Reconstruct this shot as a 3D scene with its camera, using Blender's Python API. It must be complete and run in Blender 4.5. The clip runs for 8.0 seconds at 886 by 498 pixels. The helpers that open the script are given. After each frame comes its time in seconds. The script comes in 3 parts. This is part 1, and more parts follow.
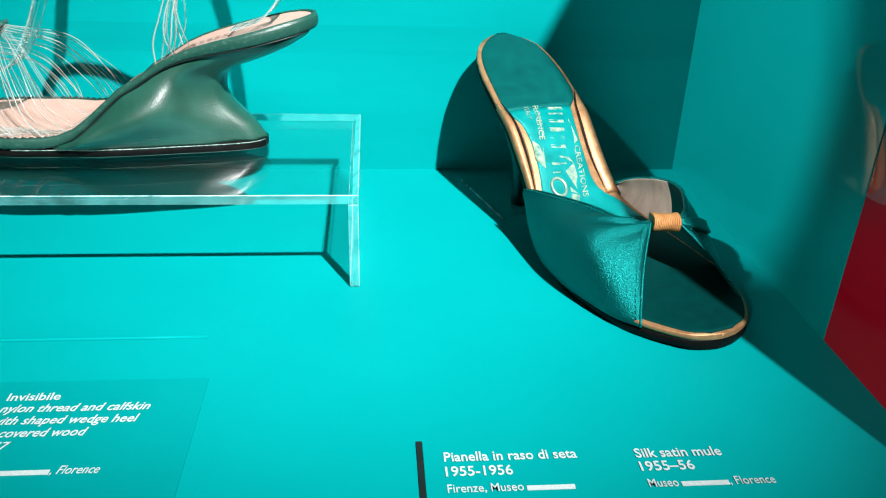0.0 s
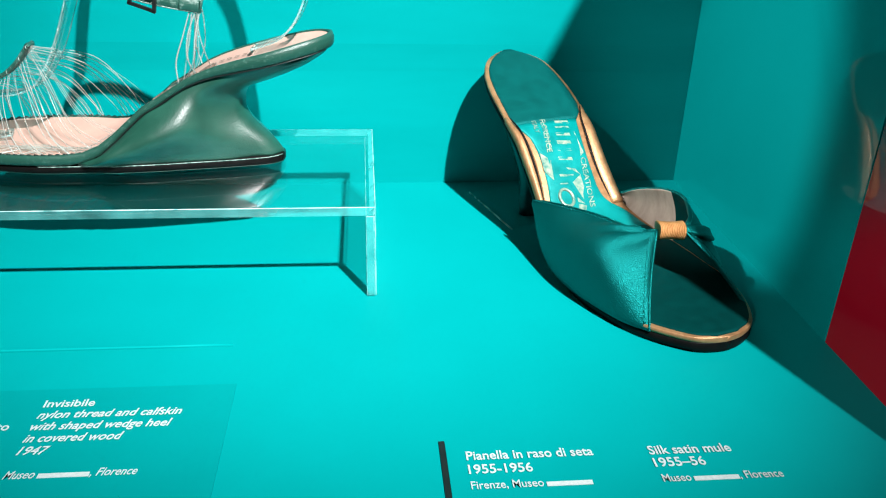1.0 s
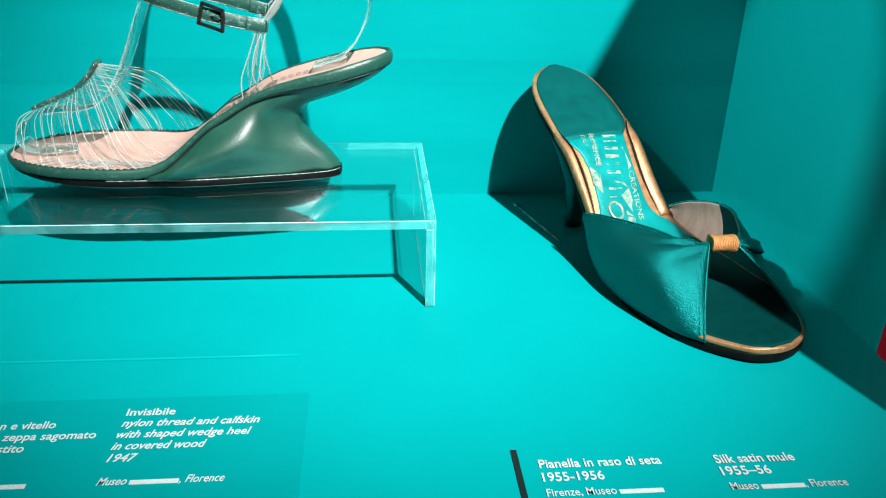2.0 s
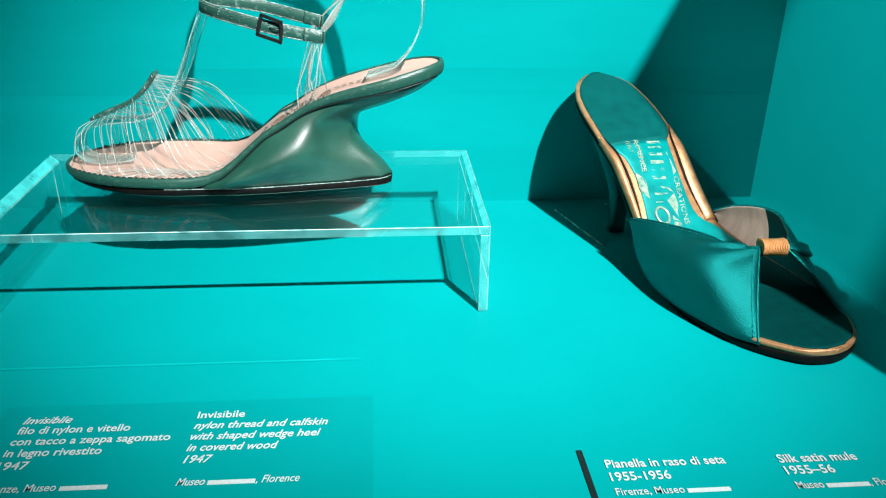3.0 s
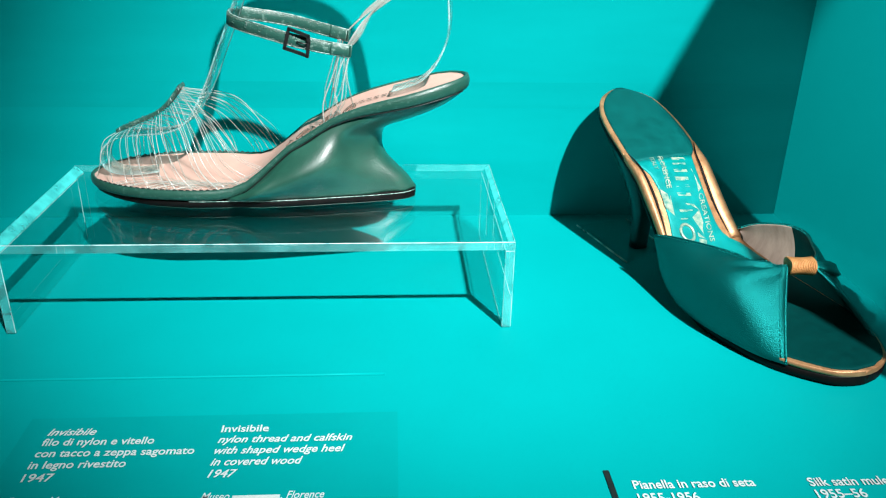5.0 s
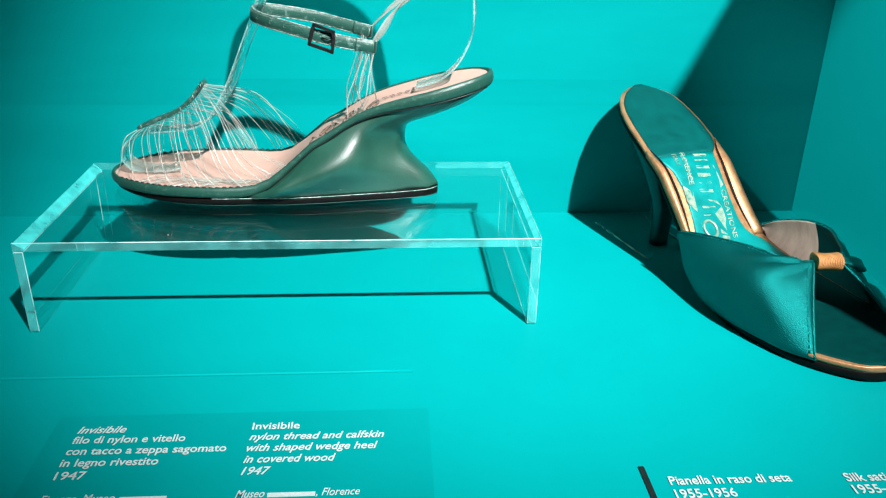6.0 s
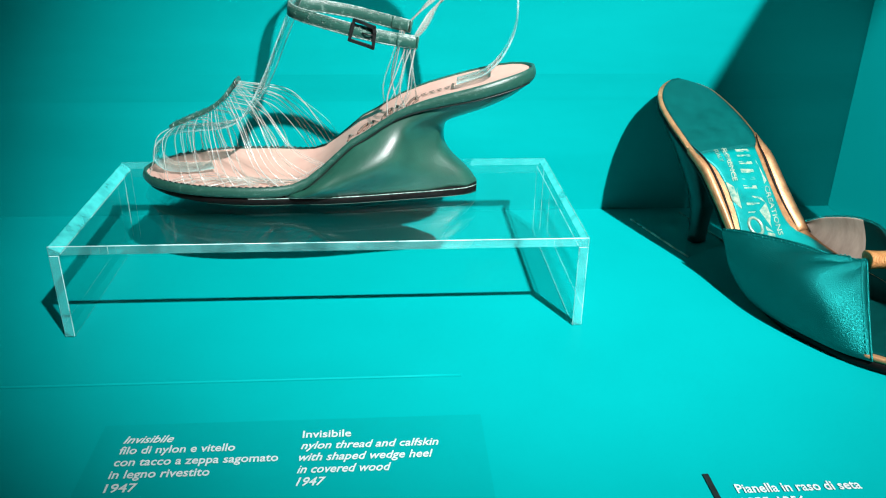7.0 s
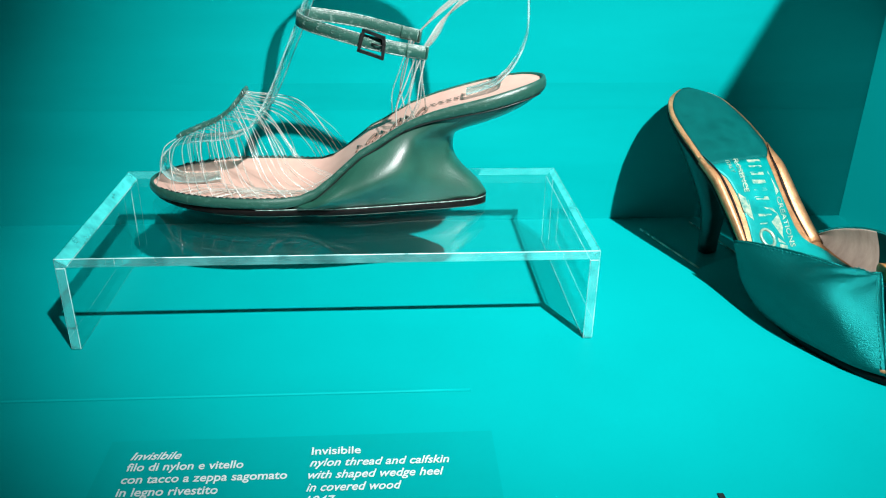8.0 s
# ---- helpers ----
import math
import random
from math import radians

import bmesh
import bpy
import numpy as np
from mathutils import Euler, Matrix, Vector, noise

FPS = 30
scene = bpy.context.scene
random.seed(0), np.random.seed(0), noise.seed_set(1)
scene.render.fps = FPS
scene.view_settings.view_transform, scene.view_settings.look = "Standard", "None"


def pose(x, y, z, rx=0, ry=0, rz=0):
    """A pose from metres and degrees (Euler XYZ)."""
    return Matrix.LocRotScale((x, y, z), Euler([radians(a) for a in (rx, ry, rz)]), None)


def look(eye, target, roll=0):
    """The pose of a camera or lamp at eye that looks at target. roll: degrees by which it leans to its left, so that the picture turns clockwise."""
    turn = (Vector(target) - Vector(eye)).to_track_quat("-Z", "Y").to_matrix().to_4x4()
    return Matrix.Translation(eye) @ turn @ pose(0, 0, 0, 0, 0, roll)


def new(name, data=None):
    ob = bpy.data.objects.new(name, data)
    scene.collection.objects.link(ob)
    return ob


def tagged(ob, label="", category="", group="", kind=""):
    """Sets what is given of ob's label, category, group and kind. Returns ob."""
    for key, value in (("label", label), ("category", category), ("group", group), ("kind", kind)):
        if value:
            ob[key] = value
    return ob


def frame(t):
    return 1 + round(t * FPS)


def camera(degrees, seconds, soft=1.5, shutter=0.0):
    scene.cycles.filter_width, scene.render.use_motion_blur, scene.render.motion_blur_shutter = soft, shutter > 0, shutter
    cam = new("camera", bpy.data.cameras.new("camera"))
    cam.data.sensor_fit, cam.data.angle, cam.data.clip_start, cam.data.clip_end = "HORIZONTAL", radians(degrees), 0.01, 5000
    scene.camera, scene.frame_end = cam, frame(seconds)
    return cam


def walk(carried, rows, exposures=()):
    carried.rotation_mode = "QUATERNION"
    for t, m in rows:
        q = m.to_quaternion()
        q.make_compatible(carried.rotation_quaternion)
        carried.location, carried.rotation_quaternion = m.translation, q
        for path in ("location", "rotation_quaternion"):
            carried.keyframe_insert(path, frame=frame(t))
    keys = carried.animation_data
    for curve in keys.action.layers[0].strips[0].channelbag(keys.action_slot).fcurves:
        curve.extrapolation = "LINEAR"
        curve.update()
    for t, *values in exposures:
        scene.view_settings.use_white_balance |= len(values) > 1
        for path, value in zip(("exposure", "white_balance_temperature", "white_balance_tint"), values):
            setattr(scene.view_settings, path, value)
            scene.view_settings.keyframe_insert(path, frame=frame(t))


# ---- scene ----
cam = camera(57.2, 8.0, soft=1.1)
PATH = [
    (0.0, (0.0055, 0.1343, 0.2104), (0.0229, 0.3114, 0.1191), 2.1),
    (0.5, (0.0005, 0.1287, 0.2118), (0.0188, 0.3064, 0.1219), 1.9),
    (1.0, (-0.0058, 0.1208, 0.2147), (0.0129, 0.2994, 0.1265), 1.7),
    (1.5, (-0.0185, 0.1180, 0.2191), (-0.0006, 0.2968, 0.1315), 1.5),
    (1.7, (-0.0248, 0.1168, 0.2213), (-0.0068, 0.2957, 0.1337), 1.65),
    (2.8, (-0.0549, 0.1105, 0.2240), (-0.0403, 0.2906, 0.1384), 0.8),
    (3.0, (-0.0587, 0.1095, 0.2243), (-0.0437, 0.2897, 0.1388), 0.9),
    (3.5, (-0.0678, 0.1069, 0.2244), (-0.0533, 0.2875, 0.1395), 1.0),
    (4.0, (-0.0703, 0.1170, 0.2228), (-0.0566, 0.2978, 0.1383), 1.0),
    (4.2, (-0.0681, 0.1201, 0.2224), (-0.0545, 0.3009, 0.1381), 1.2),
    (5.3, (-0.0652, 0.1107, 0.2255), (-0.0532, 0.2925, 0.1428), 1.1),
    (5.5, (-0.0706, 0.1116, 0.2253), (-0.0581, 0.2933, 0.1426), 1.2),
    (6.0, (-0.0804, 0.1140, 0.2218), (-0.0675, 0.2957, 0.1391), 1.1),
    (6.5, (-0.0932, 0.1182, 0.2222), (-0.0800, 0.2993, 0.1383), 0.9),
    (7.0, (-0.1037, 0.1267, 0.2213), (-0.0904, 0.3075, 0.1368), 0.8),
    (7.5, (-0.1140, 0.1348, 0.2200), (-0.1012, 0.3155, 0.1352), 0.7),
    (8.0, (-0.1068, 0.1330, 0.2243), (-0.0942, 0.3140, 0.1403), 0.8),
]
walk(cam, [(t, look(eye, target, roll)) for t, eye, target, roll in PATH])

# ---- light ----
world = bpy.data.worlds.new("gallery_dark")
scene.world = world
world.use_nodes = True
world.node_tree.nodes["Background"].inputs[0].default_value = (0.75, 0.8, 0.85, 1)
world.node_tree.nodes["Background"].inputs[1].default_value = 0.006
scene.view_settings.exposure = 0.0


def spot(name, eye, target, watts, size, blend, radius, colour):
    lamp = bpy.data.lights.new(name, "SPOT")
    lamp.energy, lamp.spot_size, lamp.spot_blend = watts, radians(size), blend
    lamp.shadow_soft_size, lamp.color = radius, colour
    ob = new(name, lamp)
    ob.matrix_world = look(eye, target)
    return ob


# the main gallery spotlight stands in front, above and to the right; a weaker one to the left
spot("spotlight_main", (0.575, -0.735, 1.655), (-0.032, 0.606, 0.04), 712, 18.6, 1.0, 0.018, (1.0, 1.0, 1.0))
spot("spotlight_side", (-0.97, 0.31, 1.20), (0.215, 0.588, 0.078), 150, 7.4, 0.28, 0.02, (1.0, 1.0, 1.0))
# added fill, no lamp known there: lifts the red panel and nearby floor
spot("fill_red_panel", (-0.50, -0.60, 0.50), (0.212, 0.393, 0.035), 36, 6.2, 0.6, 0.02, (1.0, 0.98, 0.95))


# ---- materials ----
def mat(name):
    m = bpy.data.materials.new(name)
    m.use_nodes = True
    nt = m.node_tree
    return m, nt, nt.nodes["Principled BSDF"]


def node(nt, kind, **values):
    n = nt.nodes.new(kind)
    for key, value in values.items():
        n.inputs[key.replace("_", " ")].default_value = value
    return n


def surface(name, low, high, rough=0.5, metal=0.0, scale=60.0, bump=0.1, fine=900.0, coat=0.0, spec=0.5, sheen=0.0, stretch=(1, 1, 1), rough_var=0.1, tint=(1, 1, 1), edge=(0.3, 0.7), ior=1.5, coat_rough=0.04):
    """A painted, leather or cloth surface: two colours mixed at a coarse scale, fine relief."""
    m, nt, p = mat(name)
    tc = node(nt, "ShaderNodeTexCoord")
    mp = node(nt, "ShaderNodeMapping")
    mp.inputs["Scale"].default_value = stretch
    nt.links.new(tc.outputs["Object"], mp.inputs["Vector"])
    coarse = node(nt, "ShaderNodeTexNoise", Scale=scale, Detail=5.0, Roughness=0.6)
    grain = node(nt, "ShaderNodeTexNoise", Scale=fine, Detail=3.0)
    for n in (coarse, grain):
        nt.links.new(mp.outputs[0], n.inputs["Vector"])
    ramp = node(nt, "ShaderNodeValToRGB")
    ramp.color_ramp.elements[0].position, ramp.color_ramp.elements[1].position = edge
    ramp.color_ramp.elements[0].color, ramp.color_ramp.elements[1].color = (*low, 1), (*high, 1)
    nt.links.new(coarse.outputs[0], ramp.inputs[0])
    nt.links.new(ramp.outputs[0], p.inputs["Base Color"])
    rr = node(nt, "ShaderNodeMapRange")
    rr.inputs["To Min"].default_value, rr.inputs["To Max"].default_value = max(0.02, rough - rough_var), min(1, rough + rough_var)
    nt.links.new(coarse.outputs[0], rr.inputs["Value"])
    nt.links.new(rr.outputs[0], p.inputs["Roughness"])
    p.inputs["Metallic"].default_value = metal
    p.inputs["IOR"].default_value = ior
    p.inputs["Specular IOR Level"].default_value = spec
    p.inputs["Specular Tint"].default_value = (*tint, 1)
    p.inputs["Coat Weight"].default_value = coat
    p.inputs["Coat Roughness"].default_value = coat_rough
    p.inputs["Sheen Weight"].default_value = sheen
    if bump:
        b = node(nt, "ShaderNodeBump", Strength=bump, Distance=0.0006)
        nt.links.new(grain.outputs[0], b.inputs["Height"])
        nt.links.new(b.outputs[0], p.inputs["Normal"])
    return m


PAINT = surface("turquoise_paint", (0, 0.2385, 0.237), (0, 0.2587, 0.2573), 0.55, scale=9, fine=500, bump=0.03, spec=0.12, tint=(0.2, 1, 1))
PAINT_WALL = surface("turquoise_wall_paint", (0, 0.2279, 0.2264), (0, 0.2553, 0.2538), 0.5, scale=5, fine=380, bump=0.05, spec=0.12, stretch=(1, 1, 6), tint=(0.2, 1, 1))
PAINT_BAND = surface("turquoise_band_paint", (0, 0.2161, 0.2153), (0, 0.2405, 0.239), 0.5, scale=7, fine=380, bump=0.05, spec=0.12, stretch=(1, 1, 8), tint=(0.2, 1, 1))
PAINT_SIDE = surface("turquoise_gloss_panel", (0, 0.2288, 0.225), (0, 0.2475, 0.2438), 0.4, scale=6, fine=300, bump=0.0, coat=0.6, spec=0.1)
PAINT_RED = surface("red_gloss_panel", (0.4125, 0.0015, 0.012), (0.465, 0.00225, 0.0165), 0.4, scale=6, fine=300, bump=0.0, coat=0.6, spec=0.1)
FILM = surface("caption_film", (0, 0.216, 0.2145), (0, 0.2325, 0.231), 0.45, scale=20, bump=0.02, fine=700, spec=0.15, tint=(0.2, 1, 1))
WHITE = surface("white_print", (0.3772, 0.4592, 0.451), (0.5084, 0.574, 0.5658), 0.6, scale=900, bump=0.0)
BLACK = surface("black_edge", (0.004, 0.005, 0.005), (0.008, 0.009, 0.009), 0.45, scale=200, bump=0.05)
GREEN = surface("green_calfskin", (0.0033, 0.040, 0.0255), (0.0078, 0.068, 0.0445), 0.42, scale=55, fine=1300, bump=0.34, spec=0.7, rough_var=0.08, ior=1.5, coat=1.0, coat_rough=0.30)
GREEN_WORN = surface("worn_green_calfskin", (0.0102, 0.0561, 0.03995), (0.0765, 0.17, 0.1403), 0.38, scale=420, fine=1500, bump=0.35, edge=(0.56, 0.86), spec=0.6)
STRAPPING = surface("worn_green_strap", (0.016, 0.075, 0.056), (0.25, 0.38, 0.33), 0.36, scale=360, fine=1900, bump=0.45, edge=(0.55, 0.82), spec=0.7, ior=1.55)
WORN_EDGE = surface("pale_worn_leather_edge", (0.03, 0.10, 0.08), (0.34, 0.45, 0.41), 0.5, scale=420, fine=1800, bump=0.5, edge=(0.40, 0.66))
NUDE = surface("pale_pink_insole", (0.445, 0.262, 0.212), (0.495, 0.31, 0.25), 0.55, scale=90, fine=1500, bump=0.12)
OUTSOLE = surface("black_sole_edge", (0.0015, 0.0015, 0.0015), (0.004, 0.0035, 0.0035), 0.5, scale=200, fine=900, bump=0.1, spec=0.1)
CORD = surface("copper_cord", (0.336, 0.144, 0.04), (0.496, 0.248, 0.088), 0.55, metal=0.25, scale=260, fine=1800, bump=0.6)
SATIN = surface("teal_silk_satin", (0.0, 0.0130, 0.0122), (0.0, 0.0235, 0.0222), 0.40, scale=40, fine=2300, bump=0.75, spec=1.0, tint=(0.03, 1, 0.96), ior=1.72)
# same satin as the heel pad, its sheen painted as brighter turquoise
SATIN_SHEEN = surface("satin_sock_lit", (0.0, 0.118, 0.112), (0.0, 0.182, 0.175), 0.33, scale=90, fine=2600, bump=0.2, spec=0.7, tint=(0.2, 1, 0.97))
SUEDE_AND_SHADE = surface("suede_insole_and_lining_shade", (0, 0.0204, 0.0187), (0, 0.02788, 0.0255), 0.7, scale=170, fine=2600, bump=0.3, spec=0.2, tint=(0.1, 1, 1))
GOLD = surface("gold_kid_leather", (0.2542, 0.123, 0.05084), (0.4264, 0.2337, 0.1107), 0.42, metal=0.5, scale=150, fine=900, bump=0.3)
GOLD_PRINT = surface("gold_foil_print", (0.01, 0.17, 0.15), (0.34, 0.37, 0.27), 0.35, metal=0.3, scale=300, bump=0.0)
# same satin as the sock, painted darker where no sheen falls
HEEL_PAD_SHADED = surface("satin_heel_pad_shaded", (0.0, 0.034, 0.0312), (0.0, 0.047, 0.043), 0.5, scale=120, fine=2600, bump=0.3, spec=0.5, tint=(0.1, 1, 1))
LINING = surface("pale_satin_lining", (0.33, 0.255, 0.20), (0.50, 0.40, 0.325), 0.5, scale=60, fine=900, bump=0.3, stretch=(1, 6, 1))
HEEL_DARK = surface("dark_green_heel", (0.002, 0.03, 0.03), (0.004, 0.05, 0.048), 0.35, scale=60, bump=0.1)
BROWN = surface("brown_print", (0.035, 0.03, 0.024), (0.16, 0.10, 0.07), 0.6, scale=700, bump=0.0)


def clear_plastic(name, tint, gloss_rough):
    """Clear sheet faces: straight see-through with a Fresnel gloss."""
    m, nt, p = mat(name)
    out = nt.nodes["Material Output"]
    nt.nodes.remove(p)
    tr = node(nt, "ShaderNodeBsdfTransparent", Color=(*tint, 1))
    gl = node(nt, "ShaderNodeBsdfGlossy", Color=(1, 1, 1, 1), Roughness=gloss_rough)
    lw = node(nt, "ShaderNodeLayerWeight", Blend=0.5)
    pw = node(nt, "ShaderNodeMath")
    pw.operation = "POWER"
    pw.inputs[1].default_value = 5.0
    fr = node(nt, "ShaderNodeMath")
    fr.operation = "MULTIPLY_ADD"
    fr.inputs[1].default_value, fr.inputs[2].default_value = 0.95, 0.04
    mx = node(nt, "ShaderNodeMixShader")
    nt.links.new(lw.outputs["Facing"], pw.inputs[0])
    nt.links.new(pw.outputs[0], fr.inputs[0])
    nt.links.new(fr.outputs[0], mx.inputs[0])
    nt.links.new(tr.outputs[0], mx.inputs[1])
    nt.links.new(gl.outputs[0], mx.inputs[2])
    nt.links.new(mx.outputs[0], out.inputs[0])
    return m


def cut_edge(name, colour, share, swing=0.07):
    """The sawn and polished rim of an acrylic sheet: lets little straight through, its gathered light put in as diffuse
    colour.
    """
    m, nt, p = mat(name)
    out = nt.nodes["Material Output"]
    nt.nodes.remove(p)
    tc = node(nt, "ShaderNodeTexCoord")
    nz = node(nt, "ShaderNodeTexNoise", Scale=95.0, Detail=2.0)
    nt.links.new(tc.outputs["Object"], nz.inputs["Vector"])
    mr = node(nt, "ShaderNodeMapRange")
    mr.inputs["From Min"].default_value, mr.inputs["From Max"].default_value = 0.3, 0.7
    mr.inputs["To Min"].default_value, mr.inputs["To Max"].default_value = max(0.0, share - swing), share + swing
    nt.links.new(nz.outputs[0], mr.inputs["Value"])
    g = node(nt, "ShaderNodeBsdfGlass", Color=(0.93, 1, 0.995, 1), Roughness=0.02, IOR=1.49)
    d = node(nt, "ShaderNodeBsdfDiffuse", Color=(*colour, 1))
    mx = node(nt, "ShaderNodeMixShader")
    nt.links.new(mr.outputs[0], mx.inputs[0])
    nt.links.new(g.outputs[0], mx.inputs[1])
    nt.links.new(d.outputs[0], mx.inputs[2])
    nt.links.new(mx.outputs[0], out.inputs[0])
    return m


ACRYLIC = clear_plastic("clear_acrylic", (0.955, 0.99, 0.985), 0.012)
# pale diffuse shares stand for light caught by rims, arrises and joints
ACRYLIC_EDGE = cut_edge("acrylic_edge_gleam", (0.20, 0.80, 0.79), 0.18, 0.08)
ACRYLIC_ARRIS = cut_edge("acrylic_arris_glint", (0.56, 0.80, 0.79), 0.46, 0.30)
ACRYLIC_JOINT = cut_edge("acrylic_joint_gleam", (0.10, 0.80, 0.79), 0.52, 0.22)




def clear_glass(name, ior):
    m, nt, p = mat(name)
    nt.nodes.remove(p)
    g = node(nt, "ShaderNodeBsdfGlass", Color=(0.97, 1, 0.995, 1), Roughness=0.01, IOR=ior)
    tr = node(nt, "ShaderNodeBsdfTransparent", Color=(0.96, 0.99, 0.985, 1))
    mx = node(nt, "ShaderNodeMixShader", Fac=0.45)
    nt.links.new(g.outputs[0], mx.inputs[1])
    nt.links.new(tr.outputs[0], mx.inputs[2])
    nt.links.new(mx.outputs[0], nt.nodes["Material Output"].inputs[0])
    return m


BAND = clear_glass("clear_bent_plastic", 1.3)
# the band's bright edge lines come from this pale diffuse share
BAND_EDGE = cut_edge("band_edge_gleam", (0.60, 0.80, 0.78), 0.20, 0.18)


def nylon(name):
    """Clear thread: half see-through, with a pale body and a sharp shine."""
    m, nt, p = mat(name)
    out = nt.nodes["Material Output"]
    p.inputs["Base Color"].default_value = (0.43, 0.44, 0.41, 1)
    p.inputs["Roughness"].default_value = 0.18
    p.inputs["Specular IOR Level"].default_value = 0.8
    tr = node(nt, "ShaderNodeBsdfTransparent", Color=(0.93, 0.97, 0.95, 1))
    info = node(nt, "ShaderNodeObjectInfo")
    mr = node(nt, "ShaderNodeMapRange")
    mr.inputs["To Min"].default_value, mr.inputs["To Max"].default_value = 0.16, 0.54
    mx = node(nt, "ShaderNodeMixShader")
    nt.links.new(info.outputs["Random"], mr.inputs["Value"])
    nt.links.new(mr.outputs[0], mx.inputs[0])
    nt.links.new(tr.outputs[0], mx.inputs[1])
    nt.links.new(p.outputs[0], mx.inputs[2])
    nt.links.new(mx.outputs[0], out.inputs[0])
    return m


NYLON = nylon("clear_nylon")


# ---- mesh helpers ----
def thing(name, label, category, at=(0, 0, 0), group="", kind=""):
    ob = new(name)
    ob.location = at
    ob.empty_display_size = 0.02
    return tagged(ob, label, category, group, kind)


def part(name, bm, material, parent, label="", smooth=True, outward=None):
    """Link a bmesh, given in world metres, as one mesh under a thing or a part; an open sheet faces outward."""
    me = bpy.data.meshes.new(name)
    bmesh.ops.recalc_face_normals(bm, faces=bm.faces)
    if outward and sum((f.normal.dot(Vector(outward)) for f in bm.faces)) < 0:
        bmesh.ops.reverse_faces(bm, faces=bm.faces)
    for f in bm.faces:
        f.smooth = smooth
    bm.to_mesh(me)
    bm.free()
    for m in material if isinstance(material, (list, tuple)) else [material]:
        me.materials.append(m)
    ob = new(name, me)
    if parent:
        ob.parent = parent
        total, p = Vector((0, 0, 0)), parent
        while p:
            total += p.location
            p = p.parent
        ob.location = -total
    return tagged(ob, label) if label else ob


def box(bm, lo, hi, bevel=0.0, mi=0):
    vs = [bm.verts.new((x, y, z)) for x in (lo[0], hi[0]) for y in (lo[1], hi[1]) for z in (lo[2], hi[2])]
    fs = [bm.faces.new([vs[i] for i in q]) for q in ((0, 1, 3, 2), (4, 6, 7, 5), (0, 4, 5, 1), (2, 3, 7, 6), (0, 2, 6, 4), (1, 5, 7, 3))]
    for f in fs:
        f.material_index = mi
    if bevel:
        bmesh.ops.bevel(bm, geom=list({e for f in fs for e in f.edges}), offset=bevel, segments=2, affect="EDGES")
    return fs


def setting(name, bm, material, label, category, smooth=False):
    return tagged(part(name, bm, material, None, "", smooth), label, category, "", "structure")


def loft(bm, rings, closed=True, cap=True, mi=0):
    """Skin a list of rings of equal length."""
    rows = [[bm.verts.new(p) for p in r] for r in rings]
    n = len(rows[0])
    for a, b in zip(rows, rows[1:]):
        for i in range(n if closed else n - 1):
            j = (i + 1) % n
            f = bm.faces.new((a[i], a[j], b[j], b[i]))
            f.material_index = mi
    if cap and closed:
        bm.faces.new(rows[0]).material_index = mi
        bm.faces.new(rows[-1]).material_index = mi
    return rows


def smooth_path(points, steps=8):
    """A Catmull-Rom line through the points."""
    P = [Vector(p) for p in points]
    P = [P[0] * 2 - P[1]] + P + [P[-1] * 2 - P[-2]]
    out = []
    for i in range(1, len(P) - 2):
        for k in range(steps):
            t = k / steps
            a, b, c, d = P[i - 1], P[i], P[i + 1], P[i + 2]
            out.append(0.5 * ((2 * b) + (c - a) * t + (2 * a - 5 * b + 4 * c - d) * t * t + (3 * b - a - 3 * c + d) * t ** 3))
    return out + [P[-2]]


def tube(bm, points, radius, sides=6, steps=6, mi=0, up=(0, 0, 1)):
    """A round cord; radius is a number or a function of 0..1."""
    line = smooth_path(points, steps) if steps > 1 else [Vector(p) for p in points]
    rings = []
    n = len(line)
    for i, p in enumerate(line):
        d = (line[min(i + 1, n - 1)] - line[max(i - 1, 0)]).normalized()
        s = d.cross(Vector(up))
        if s.length < 1e-4:
            s = d.cross(Vector((1, 0, 0)))
        s.normalize()
        t = s.cross(d)
        r = radius(i / (n - 1)) if callable(radius) else radius
        rings.append([p + r * (math.cos(a) * s + math.sin(a) * t) for a in [2 * math.pi * k / sides for k in range(sides)]])
    loft(bm, rings, mi=mi)


def ribbon(bm, points, sides_at, width, thick, steps=8, mi_face=0, mi_edge=1):
    """A flat band along points: sides_at(k) gives its width direction at 0..1."""
    line = smooth_path(points, steps)
    n = len(line)
    rings = []
    for i, p in enumerate(line):
        k = i / (n - 1)
        d = (line[min(i + 1, n - 1)] - line[max(i - 1, 0)]).normalized()
        s = Vector(sides_at(k))
        s = (s - s.dot(d) * d).normalized()
        t = d.cross(s)
        w = (width(k) if callable(width) else width) / 2
        h = thick / 2
        rings.append([p + s * w + t * h, p - s * w + t * h, p - s * w - t * h, p + s * w - t * h])
    rows = [[bm.verts.new(q) for q in r] for r in rings]
    for a, b in zip(rows, rows[1:]):
        for i in range(4):
            j = (i + 1) % 4
            f = bm.faces.new((a[i], a[j], b[j], b[i]))
            f.material_index = mi_face if i % 2 == 0 else mi_edge
    for r in (rows[0], rows[-1]):
        bm.faces.new(r).material_index = mi_edge


# ---- the niche ----
WALL_Y, SIDE_X, RED_Y, LEFT_X = 0.6645, 0.2205, 0.4445, -0.62

bm = bmesh.new()
box(bm, (LEFT_X, 0.05, -0.04), (SIDE_X, WALL_Y, 0.0))
setting("floor", bm, PAINT, "matt turquoise painted floor of a display niche", "display floor")
